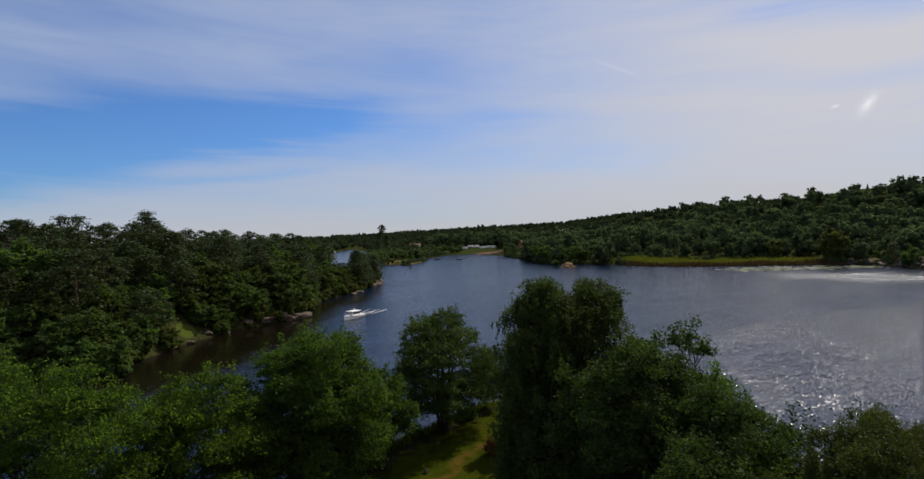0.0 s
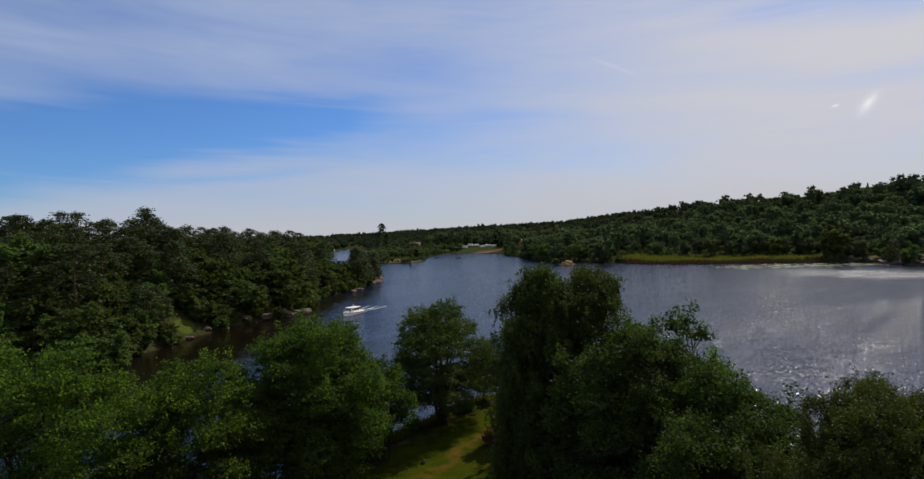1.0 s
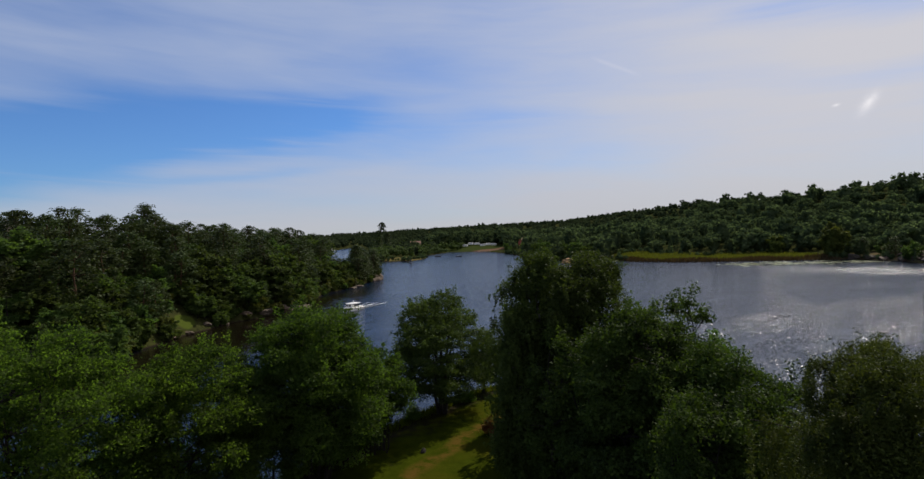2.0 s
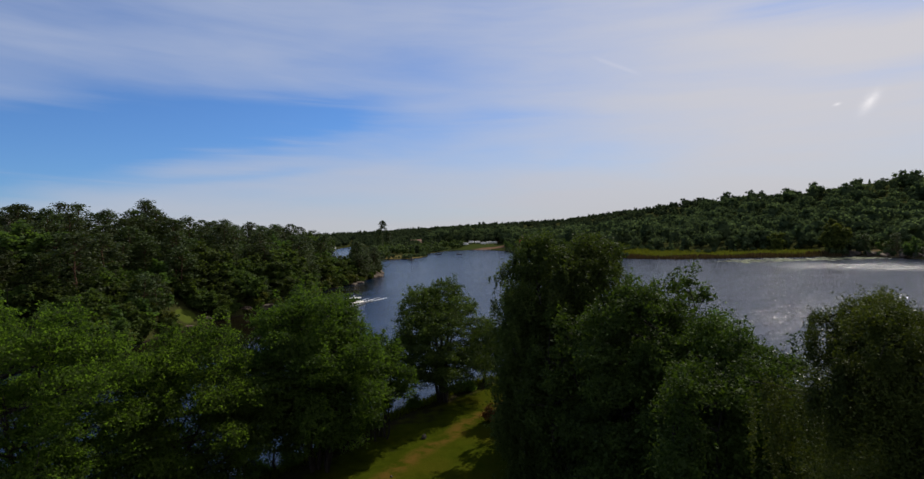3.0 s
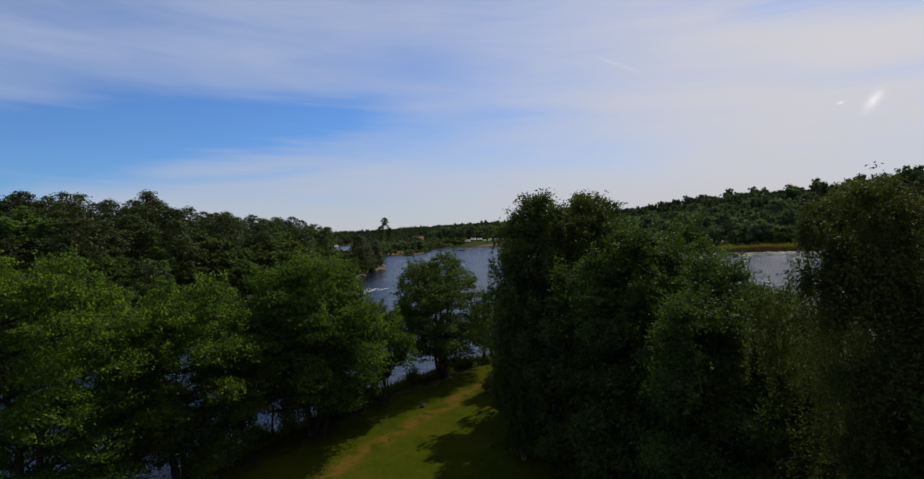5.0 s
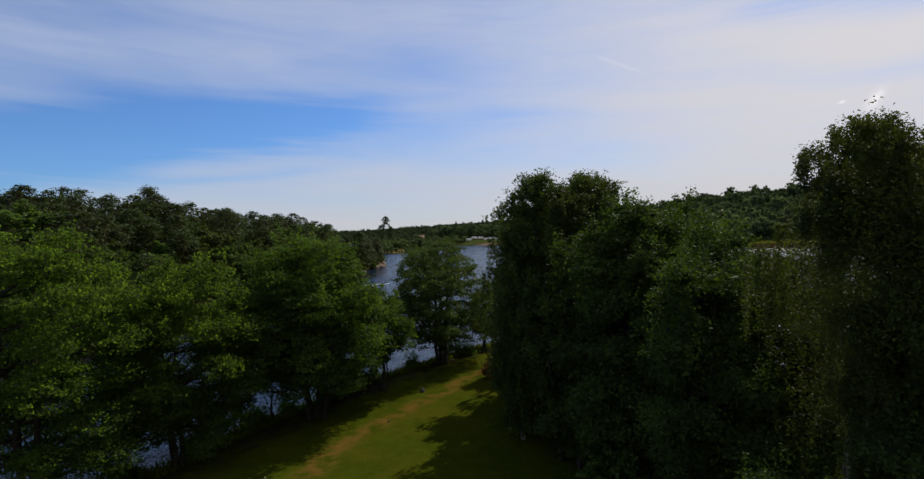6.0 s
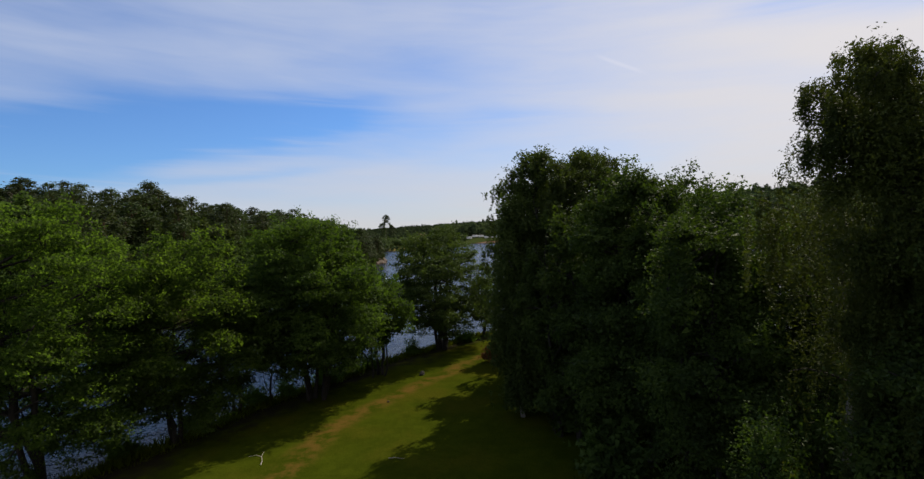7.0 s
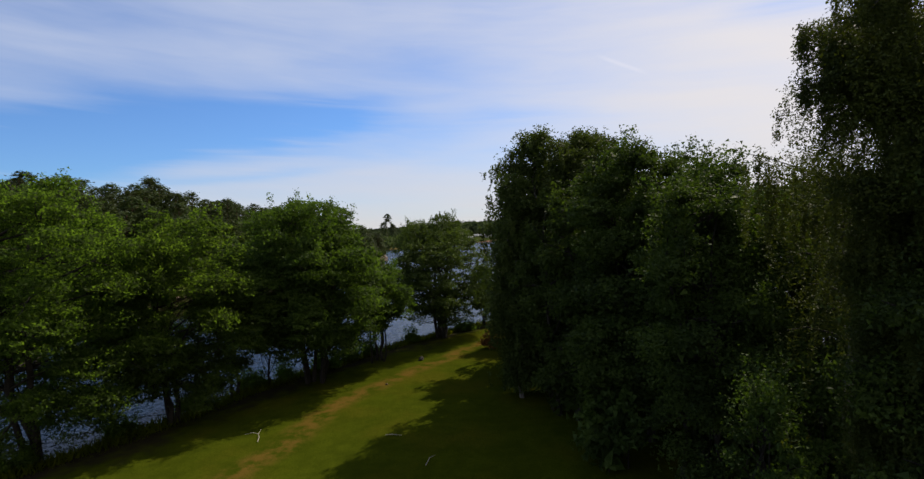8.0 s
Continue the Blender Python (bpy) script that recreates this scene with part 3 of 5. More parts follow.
MAINLAND = [(-3000, 640), (-420, 700), (-230, 740), (-196, 756), (-199, 884), (-190, 906), (-150, 780), (-112, 620), (-98, 520), (-94.7, 444), (-67.6, 404), (-42.7, 389), (-33, 412), (-30.3, 437), (-36, 470), (-28.7, 498), (-15.5, 540), (15, 527), (36, 483), (45, 412), (51, 345), (66, 330), (79.4, 322), (104, 297), (118, 283), (150, 272), (177, 263), (191, 254), (196, 238), (196, 217), (214, 180), (270, 120), (420, 40), (900, -60), (3000, -400), (3000, 4200), (-3000, 4200)]
HILLS = [(460, 540, 150, 190, 40), (640, 420, 170, 170, 34), (330, 760, 120, 170, 31), (520, 1500, 240, 300, 46), (160, 1300, 260, 220, 16), (-60, 1500, 250, 250, 10), (-420, 1500, 400, 260, 10), (-130, 130, 34, 50, 5)]


def shore(poly, x, y):
    """Signed distance to a shoreline, positive on land."""
    p = np.array(poly, float)
    q = np.roll(p, -1, axis=0)
    best = np.full(x.shape, 1e9)
    inside = np.zeros(x.shape, bool)
    for (ax, ay), (bx, by) in zip(p, q):
        ex, ey = bx - ax, by - ay
        t = np.clip(((x - ax) * ex + (y - ay) * ey) / (ex * ex + ey * ey), 0, 1)
        best = np.minimum(best, np.hypot(x - ax - t * ex, y - ay - t * ey))
        if ay != by:
            inside ^= ((ay > y) != (by > y)) & (x < ex * (y - ay) / (by - ay) + ax)
    return np.where(inside, best, -best)


def ripple(x, y, size, seed):
    k = 2 * np.pi / size
    return (np.sin(k * (x * 0.8 + y * 0.6) + seed) + np.sin(k * (x * -0.55 + y * 0.9) * 1.37 + seed * 2.1) + np.sin(k * (x * 0.95 - y * 0.35) * 1.83 + seed * 0.7)) / 3


def land_height(x, y):
    x, y = np.asarray(x, float), np.asarray(y, float)
    wob = ripple(x, y, 5.0, 1.0) * 0.25
    wob2 = ripple(x, y, 17.0, 2.0) * 1.2
    a, b, c = shore(MEADOW, x, y) + wob, shore(WESTBANK, x, y) + wob2 * 0.6, shore(MAINLAND, x, y) + wob2
    za = np.where(a > 0, 0.5 * (1 - np.exp(-np.maximum(a, 0) / 6.0)) + 0.05 * ripple(x, y, 9.0, 3.0) * np.clip(a / 4, 0, 1), a * 0.35)
    zb = np.where(b > 0, (15.0 - 11.4 * np.clip((y - 205) / 100, 0, 1)) * (1 - np.exp(-np.maximum(b, 0) / 18)) + 0.6 * np.clip(b, 0, 1), b * 0.4)
    zc = np.where(c > 0, 0.5 * np.clip(c, 0, 1) + 7.0 * (1 - np.exp(-np.maximum(c, 0) / 70)), c * 0.3)
    zc = np.where(c > 0, zc * (1 - 0.85 * np.exp(-(((x - 142) / 40) ** 2 + ((y - 292) / 34) ** 2))), zc)
    rough = ripple(x, y, 43.0, 5.0) * 1.2
    zb = zb + np.where(b > 6, rough * np.clip((b - 6) / 20, 0, 1), 0)
    zc = zc + np.where(c > 10, rough * 1.5 * np.clip((c - 10) / 40, 0, 1), 0)
    for hx, hy, sx, sy, hh in HILLS:
        g = hh * np.exp(-(((x - hx) / sx) ** 2 + ((y - hy) / sy) ** 2))
        zc = zc + g * np.clip(c / 60, 0, 1)
        zb = zb + g * np.clip(b / 30, 0, 1)
    return np.maximum(np.maximum(np.maximum(za, zb), zc), -3.0)


def ground_sheet():
    u = np.linspace(-1, 1, 230)
    gx = 34 * np.sinh(5.16 * u)
    v = np.linspace(-0.60, 1, 270)
    gy = 40 + 34 * np.sinh(5.5 * v)
    X, Y = np.meshgrid(gx, gy)
    Z = land_height(X, Y)
    V = np.stack([X, Y, Z], -1).reshape(-1, 3)
    nx, ny = len(gx), len(gy)
    i = (np.arange(ny - 1)[:, None] * nx + np.arange(nx - 1)[None]).ravel()
    F = np.stack([i, i + 1, i + nx + 1, i + nx], 1)
    tagged(new("ground", mesh_of("ground", V, F, M_GROUND, True)), "grassy lakeside meadow and wooded hills around a lake", "ground", kind="structure")
    w = np.array([(-2900, -500, 0), (2900, -500, 0), (2900, 4100, 0), (-2900, 4100, 0)], float)
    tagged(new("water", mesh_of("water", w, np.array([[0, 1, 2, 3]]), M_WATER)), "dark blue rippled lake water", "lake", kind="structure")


ground_sheet()


def stand(tree, x, y, turn=0.0, scale=1.0, sink=0.05, wide=1.0):
    """Sets a tree on the ground."""
    tree.matrix_world = pose(x, y, float(land_height(x, y)) - sink, 0, 0, turn) @ Matrix.Diagonal((scale * wide, scale * wide, scale, 1))
    return tree


# ---- trees along the meadow ----
ROW = "alders along the meadow's shore"
CLUMP = "trees on the meadow"
AIRY = dict(group=ROW, apart=0.60)
stand(broadleaf("alder_tree", "large broad green alder on the meadow's shore", 11, 17.4, 6.8, 1.0, 76, 84, 31, 0.152, 3, 0.26, inner=1, full=3.4, tier=1.25, group=ROW, apart=0.74), -24.6, 29.9)
stand(broadleaf("alder_tree", "round green alder with low leaves by the water", 12, 14.6, 5.2, 1.4, 74, 84, 30, 0.158, 3, 0.22, inner=2, full=3.4, tier=1.2, group=ROW, apart=0.70), -19.3, 34.8)
stand(broadleaf("alder_tree", "slender dark alder on the bank by the water", 13, 12.6, 2.7, 1.4, 36, 80, 30, 0.16, 2, 0.14, leafmat=M_SHADEDALDER, tier=1.4, inner=24, **AIRY), -17.9, 40.2)
stand(broadleaf("alder_tree", "wide dark green alder with several stems on the shore", 14, 15.8, 6.7, 2.0, 100, 80, 27, 0.178, 6, 0.20, leafmat=M_SHOREALDER, inner=5, full=3.5, tier=1.15, **AIRY), -12.6, 42.6)
stand(broadleaf("alder_tree", "young thin alder leaning over the lake", 15, 5.6, 1.6, 2.4, 10, 44, 26, 0.18, 1, 0.10, **AIRY), -16.3, 42.8)
stand(broadleaf("alder_tree", "small multi-stemmed alder at the water's edge", 16, 9.8, 3.5, 2.2, 28, 70, 30, 0.19, 5, 0.14, leafmat=M_SHOREALDER, inner=30, **AIRY), -8.4, 48.8)
stand(broadleaf("alder_tree", "rounded alder with many thin stems by the lake", 17, 14.2, 6.9, 1.4, 66, 60, 26, 0.185, 9, 0.20, leafmat=M_BIRCH, inner=1, full=2.6, tier=1.2, group=ROW, apart=0.72), -3.0, 59.4)
stand(broadleaf("alder_tree", "low bushy young alder at the tip of the meadow", 18, 7.2, 2.6, 0.6, 17, 70, 26, 0.21, 4, 0.10, leafmat=M_SHADEDALDER, **AIRY), 2.4, 66.4)
BIRCH = dict(group=CLUMP, tuft=13)
stand(weeping_birch("birch_tree", "tall dark weeping birch on the meadow", 21, 19.3, 3.6, 1.0, 74, 0.165, 11, 40, 0.24, 1.7, **BIRCH), 5.8, 37.8)
stand(weeping_birch("birch_tree", "tall birch with a broad drooping crown", 20, 19.1, 4.2, 1.0, 78, 0.165, 11, 40, 0.2, 1.7, **BIRCH), 9.5, 37.6)
stand(weeping_birch("birch_tree", "leafy birch between two taller ones", 39, 18.3, 3.0, 1.0, 52, 0.165, 10, 36, 0.2, 1.6, **BIRCH), 7.5, 36.4)
stand(weeping_birch("birch_tree", "slim weeping birch with drooping twigs", 22, 15.8, 1.9, 0.8, 44, 0.165, 10, 34, 0.15, 1.9, **BIRCH), 3.9, 36.4)
stand(weeping_birch("birch_tree", "tall birch behind the clump of trees", 23, 17.6, 3.6, 1.0, 46, 0.24, 9, 24, 0.2, 1.7, **BIRCH), 7.8, 49.5)
# hidden tree, added to cast shade on the far meadow
stand(broadleaf("alder_tree", "unseen tree added to shade the meadow beyond the clump", 37, 13.0, 3.4, 1.0, 34, 50, 28, 0.24, 3, 0.18, full=2.0, leafmat=M_SHADEDALDER, group=CLUMP), 8.2, 57.0)
# clump trees: the shade on them is put into the leaf colour
DARK = dict(leafmat=M_SHADEDALDER, group=CLUMP, tier=1.2, apart=0.54)
stand(broadleaf("alder_tree", "tall leafy tree in the dark clump", 24, 16.7, 4.5, 2.0, 104, 112, 34, 0.145, 4, 0.22, inner=80, full=3.0, leafmat=M_SHADEDALDER, group=CLUMP, tier=1.2, apart=0.46), 9.4, 28.4)
stand(broadleaf("alder_tree", "green tree with a bushy top in the clump", 25, 15.6, 4.3, 1.0, 66, 90, 30, 0.18, 3, 0.2, inner=60, full=2.5, leafmat=M_SHOREALDER, group=CLUMP, tier=1.2, apart=0.54), 13.2, 31.4)
stand(broadleaf("alder_tree", "tree with a loose thin top behind the clump", 26, 16.7, 1.4, 11.6, 9, 34, 22, 0.18, 2, 0.12, inner=6, **DARK), 14.3, 32.4)
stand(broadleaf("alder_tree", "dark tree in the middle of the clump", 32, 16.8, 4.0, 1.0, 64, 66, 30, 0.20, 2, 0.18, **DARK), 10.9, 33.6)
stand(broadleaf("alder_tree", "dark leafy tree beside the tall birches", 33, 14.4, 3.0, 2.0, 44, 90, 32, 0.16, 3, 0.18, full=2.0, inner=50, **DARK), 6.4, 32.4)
stand(broadleaf("alder_tree", "round green tree at the clump's edge", 27, 15.3, 4.2, 2.4, 84, 112, 36, 0.135, 4, 0.2, inner=60, full=2.5, leafmat=M_SHADEDALDER, group=CLUMP, tier=1.2, apart=0.54), 12.8, 24.3)
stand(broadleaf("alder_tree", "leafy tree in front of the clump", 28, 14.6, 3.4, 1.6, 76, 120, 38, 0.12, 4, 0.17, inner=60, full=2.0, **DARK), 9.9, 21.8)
stand(broadleaf("alder_tree", "slender young tree in the undergrowth", 29, 8.4, 1.1, 0.6, 16, 70, 36, 0.09, 3, 0.08, leafmat=M_SHADEDALDER, group=CLUMP, apart=0.6), 9.0, 15.6)
stand(weeping_birch("birch_tree", "large near birch with long hanging leafy twigs", 30, 16.8, 3.6, 1.5, 104, 0.066, 40, 120, 0.26, 1.4, group=CLUMP, boughs=[((-2.1, 0.5, 14.0), 13.8, 16, 1.0), ((-2.2, -0.1, 15.9), 14.6, 34, 1.0), ((-1.9, 0.8, 16.3), 15.0, 34, 1.0), ((-1.9, -0.5, 15.4), 14.4, 26, 0.9)], umbrella=True, tuft=13, leafmat=M_NEARBIRCH), 11.0, 12.7)
stand(weeping_birch("birch_tree", "weeping birch with long boughs behind the near one", 36, 14.4, 2.1, 7.0, 20, 0.085, 7, 60, 0.18, 2.0, group=CLUMP, boughs=[((-3.7, -0.4, 13.9), 12.4, 24, 3.0), ((-2.9, 0.4, 13.3), 12.0, 15, 3.4), ((-1.8, -0.7, 13.4), 12.3, 10, 3.4)], tuft=4, leafmat=M_NEARBIRCH), 13.2, 17.8)
stand(broadleaf("alder_tree", "dark tree beyond the near birches", 38, 13.4, 3.3, 0.8, 50, 80, 32, 0.16, 3, 0.18, inner=60, full=2.0, **DARK), 15.9, 21.6)
stand(broadleaf("alder_tree", "dark broad tree below the near birch", 31, 14.0, 2.8, 0.6, 76, 120, 44, 0.095, 2, 0.2, leafmat=M_SHADEDALDER, group=CLUMP, tier=1.35, inner=70, full=2.0, apart=0.5), 11.0, 11.0)
# blocker hidden by the birches, closes a sunlit gap in their shadow
stand(broadleaf("alder_tree", "unseen tree added behind the birches to shade the grass", 35, 14.5, 3.2, 0.8, 30, 46, 28, 0.24, 3, 0.18, full=2.0, **DARK), 5.6, 43.4)
stand(broadleaf("alder_tree", "dark low tree among the undergrowth", 34, 8.4, 2.2, 0.5, 22, 66, 40, 0.14, 3, 0.12, **DARK), 13.4, 19.0)

UNDER = "bushes under the clump of trees"
# leaves take the darkened alder colour, painting in the shade below the trees
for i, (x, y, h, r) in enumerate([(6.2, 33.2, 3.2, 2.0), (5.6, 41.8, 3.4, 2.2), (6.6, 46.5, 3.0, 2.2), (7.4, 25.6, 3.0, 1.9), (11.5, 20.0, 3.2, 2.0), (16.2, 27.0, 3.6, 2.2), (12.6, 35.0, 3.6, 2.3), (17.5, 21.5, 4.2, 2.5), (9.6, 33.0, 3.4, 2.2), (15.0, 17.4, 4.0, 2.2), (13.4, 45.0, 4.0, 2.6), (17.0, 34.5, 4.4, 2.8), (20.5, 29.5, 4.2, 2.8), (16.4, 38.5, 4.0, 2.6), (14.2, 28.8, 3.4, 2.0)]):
    stand(broadleaf("bush", "low dark bush in the shade of the trees", 80 + i, h, r, 0.15, 13, 30, 22, 0.30, 4, 0.06, leafmat=M_SHADEDALDER, category="bush", group=UNDER), x, y)


# ---- woods on the west bank ----
def scatter(rng, poly, box, gap, count, keep):
    """Random places on land with a least distance between them."""
    pts = []
    x = rng.uniform(box[0], box[1], count)
    y = rng.uniform(box[2], box[3], count)
    d = shore(poly, x, y)
    ok = keep(x, y, d)
    for px_, py_ in zip(x[ok], y[ok]):
        if all((px_ - a) ** 2 + (py_ - b) ** 2 > gap * gap for a, b in pts):
            pts.append((px_, py_))
    return np.array(pts)


WEST = "trees of the west bank"
kinds = []
for k in range(4):
    kinds.append(pine("pine_tree", "dark green pine on the wooded bank", 40 + k, 13.6 + k * 0.8, 3.7, 1.2, 0.50, 46, 36, group=WEST, plate=1.7))
for k in range(4):
    kinds.append(broadleaf("leafy_tree", "green broadleaf tree on the wooded bank", 50 + k, 11.0 + k, 4.5, 0.6, 26, 22, 11, 0.50, 1, 0.18, leafmat=M_WOOD, group=WEST, limbs=False, inner=16, tier=1.15, apart=0.56))
rng = np.random.default_rng(7)
spots = scatter(rng, WESTBANK, (-165, -38, 70, 300), 4.0, 7000, lambda x, y, d: (d > 0.6) & (d < 40 + 18 * (y < 150)) & (np.hypot(x + 66.5, y - 120.5) > 5.0))
inland = len(spots)
edge = scatter(rng, WESTBANK, (-110, -38, 74, 270), 3.3, 5000, lambda x, y, d: (d > 0.3) & (d < 7) & (np.hypot(x + 65.0, y - 120) > 5.0))
slope_growth = scatter(rng, WESTBANK, (-120, -40, 74, 215), 4.2, 5000, lambda x, y, d: (d > 4) & (d < 34) & (np.hypot(x + 66.0, y - 120.5) > 5.0))
spots = np.concatenate([spots, edge[:150], slope_growth[:120]])
fresh = list(kinds)
for n_spot, (x, y) in enumerate(spots):
    d = float(shore(WESTBANK, np.array([x]), np.array([y]))[0])
    i = int(rng.integers(4, 8)) if rng.uniform() < (0.75 if d < 12 else 0.22) else int(rng.integers(0, 4))
    s = rng.uniform(0.82, 1.06) * (0.72 if d < 5 else 1.0) * (0.62 if y > 262 else 1.0)
    if n_spot >= inland:
        i, s = int(rng.integers(4, 8)), rng.uniform(0.34, 0.72)
    if y > 150 and -0.266 < x / y < -0.213:
        # low growth on the neck of the bank, with the inlet seen over it
        s = min(s, max(0.22, (22.2 - 0.0456 * y - float(land_height(x, y))) / 15.5))
    if y > 212 and x / y > -0.213:
        i, s = int(rng.integers(0, 4)), rng.uniform(0.62, 0.92)
    if x / y < -0.90:
        s *= 0.8
    tree = kinds[i]
    if tree in fresh:
        fresh.remove(tree)
        stand(tree, x, y, rng.uniform(0, 360), s, 0.2, 1.2)
    else:
        copy_thing(tree, pose(x, y, float(land_height(x, y)) - 0.2, 0, 0, rng.uniform(0, 360)) @ Matrix.Diagonal((s * 1.2, s * 1.2, s, 1)))
# tall pines on the ridge of the bank
for i, (x, y, s) in enumerate([(-79, 128, 1.0), (-84, 136, 1.08), (-88, 139, 1.0), (-92, 150, 1.1), (-97, 155, 1.05), (-104, 170, 1.1), (-76, 131, 0.9), (-100, 163, 1.12)]):
    copy_thing(kinds[i % 4], pose(x, y, float(land_height(x, y)) - 0.2, 0, 0, 47 * i) @ Matrix.Diagonal((s * 1.15, s * 1.15, s, 1)))
for k, tree in enumerate(fresh):
    stand(tree, -130 - 6 * k, 95, 0, 1)


# ---- woods of the far shore and hills, as one stand of many small crowns ----
def facets(centre, radius):
    """A coarse round core, as loose triangles."""
    g = (1 + 5 ** 0.5) / 2
    p = np.array([(-1, g, 0), (1, g, 0), (-1, -g, 0), (1, -g, 0), (0, -1, g), (0, 1, g), (0, -1, -g), (0, 1, -g), (g, 0, -1), (g, 0, 1), (-g, 0, -1), (-g, 0, 1)]) / math.hypot(1, g)
    f = [(i, j, k) for i, j, k in itertools.combinations(range(12), 3) if max(np.linalg.norm(p[i] - p[j]), np.linalg.norm(p[j] - p[k]), np.linalg.norm(p[i] - p[k])) < 1.1]
    f = [t if np.dot(np.cross(p[t[1]] - p[t[0]], p[t[2]] - p[t[0]]), p[t[0]]) > 0 else (t[0], t[2], t[1]) for t in f]
    return centre + p[np.array(f)].reshape(-1, 3) * radius


def canopy(seed, h, r, leaves, leaf, conifer, lobes=14):
    """One far crown as loose triangles: leaf sprays over small dark cores."""
    rng = np.random.default_rng(seed)
    core = []
    if conifer:
        f = rng.uniform(0, 1, leaves) ** 0.8
        a = rng.uniform(0, 6.28, leaves)
        e = r * (1 - f) ** 0.8 * rng.uniform(0.5, 1.0, leaves)
        at = np.stack([np.cos(a) * e, np.sin(a) * e, h * (0.12 + 0.88 * f)], 1)
        out = np.stack([np.cos(a), np.sin(a), np.full(leaves, 0.6)], 1)
    else:
        lb = crown_lobes(rng, h, r, 0.5, lobes, apart=0.40)
        for b in lb:
            b[2] = min(b[2], 0.72 * h + (b[2] - 0.72 * h) * 0.4)
        idx = rng.integers(0, len(lb), leaves)
        L = np.array(lb)[idx]
        d = rng.normal(0, 1, (leaves, 3))
        d[:, 2] += 0.35
        d /= np.linalg.norm(d, axis=1)[:, None]
        at = L[:, :3] + d * L[:, 3:4] * rng.uniform(0.85, 1.2, (leaves, 1))
        out = d + np.array([0, 0, 0.4])
        core = [facets(b[:3], b[3] * np.array([0.75, 0.75, 0.7])) for b in lb]
        core.append(facets(np.array([0, 0, h * 0.42]), np.array([r * 0.55, r * 0.55, h * 0.34])))
    v, f = blades(rng, at, out, leaf, 0.8, 0.3)
    return np.concatenate([v] + core)


def wood_stuff(name, label, spots, variants, rng, low, high, mat=None):
    vs = []
    z = land_height(spots[:, 0], spots[:, 1])
    for (x, y), zz in zip(spots, z):
        v = variants[int(rng.integers(len(variants)))]
        a, s = rng.uniform(0, 6.28), rng.uniform(low, high)
        c, sn = math.cos(a) * s, math.sin(a) * s
        vs.append(np.stack([v[:, 0] * c - v[:, 1] * sn + x, v[:, 0] * sn + v[:, 1] * c + y, v[:, 2] * s * rng.uniform(0.85, 1.15) + zz - 0.3], 1))
    v = np.concatenate(vs)
    return tagged(new(name, mesh_of(name, v, np.arange(len(v)).reshape(-1, 3), mat or M_HAZEFAR)), label, "woods", kind="stuff")


rng = np.random.default_rng(17)
hill_kinds = [canopy(60 + k, 9.5 + min(k, 3), 5.6 if k < 4 else 2.8, 420, 0.90, k == 4, 22) for k in (0, 1, 2, 3, 0, 1, 2, 3, 0, 1, 2, 3, 4)]
hill = scatter(rng, MAINLAND, (45, 560, 190, 640), 7.4, 6000, lambda x, y, d: (d > 2) & (d < 330) & (x / np.maximum(y, 1) < 1.05) & ~((np.abs(x / np.maximum(y, 1) - 0.111) < 0.007) & (y < 552)) & ((x < 96) | (d > 33) | (x > 184)))
fir = ripple(hill[:, 0], hill[:, 1], 26.0, 7.0) + rng.normal(0, 0.35, len(hill)) > 0.42
tall = ~fir & (rng.uniform(0, 1, len(hill)) < 0.22)
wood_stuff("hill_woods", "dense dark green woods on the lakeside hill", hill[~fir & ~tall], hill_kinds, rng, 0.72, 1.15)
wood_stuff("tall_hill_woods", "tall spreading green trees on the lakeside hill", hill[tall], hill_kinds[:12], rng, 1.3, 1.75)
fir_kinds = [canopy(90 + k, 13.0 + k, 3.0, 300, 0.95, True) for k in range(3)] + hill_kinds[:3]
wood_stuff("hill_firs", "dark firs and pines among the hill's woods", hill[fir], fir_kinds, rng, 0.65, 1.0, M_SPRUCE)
far_kinds = [canopy(70 + k, 9 + k, 7.6, 80, 1.9, False, 8) for k in range(4)]
far = scatter(rng, MAINLAND, (-620, 800, 440, 1600), 12.5, 9000, lambda x, y, d: (d > 8) & (np.abs(x / y) < 0.62) & ~((np.abs(x / y - 0.111) < 0.009) & (y < 556)) & ~((y < 640) & (x > 45)) & ~((np.abs(x - 14) < 36) & (y < 604)))
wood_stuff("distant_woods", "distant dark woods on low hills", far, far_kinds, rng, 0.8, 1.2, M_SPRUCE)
isle = scatter(rng, MAINLAND, (-110, 60, 385, 700), 6.0, 2500, lambda x, y, d: (d > 2.5) & (d < 60) & ((x < -22) | (y > 630) | ((x < 0) & (y > 550))) & ~((x > -62) & (y < 432)))
wood_stuff("point_woods", "low green trees on the wooded point", isle, hill_kinds, rng, 0.45, 0.85, M_WOOD)
grove = scatter(rng, MAINLAND, (-40, 70, 596, 660), 7.0, 900, lambda x, y, d: (d > 10) & ~((np.abs(x / y - 0.111) < 0.009) & (y < 556)))
wood_stuff("beach_woods", "tall dark trees standing behind the beach", grove, hill_kinds, rng, 1.2, 1.75)
far_west = scatter(rng, WESTBANK, (-700, -100, 280, 520), 13.0, 1500, lambda x, y, d: (d > 3) & (x / y > -1.0))
wood_stuff("far_bank_woods", "dark woods along the far side of the bank", far_west, far_kinds, rng, 0.7, 1.0)


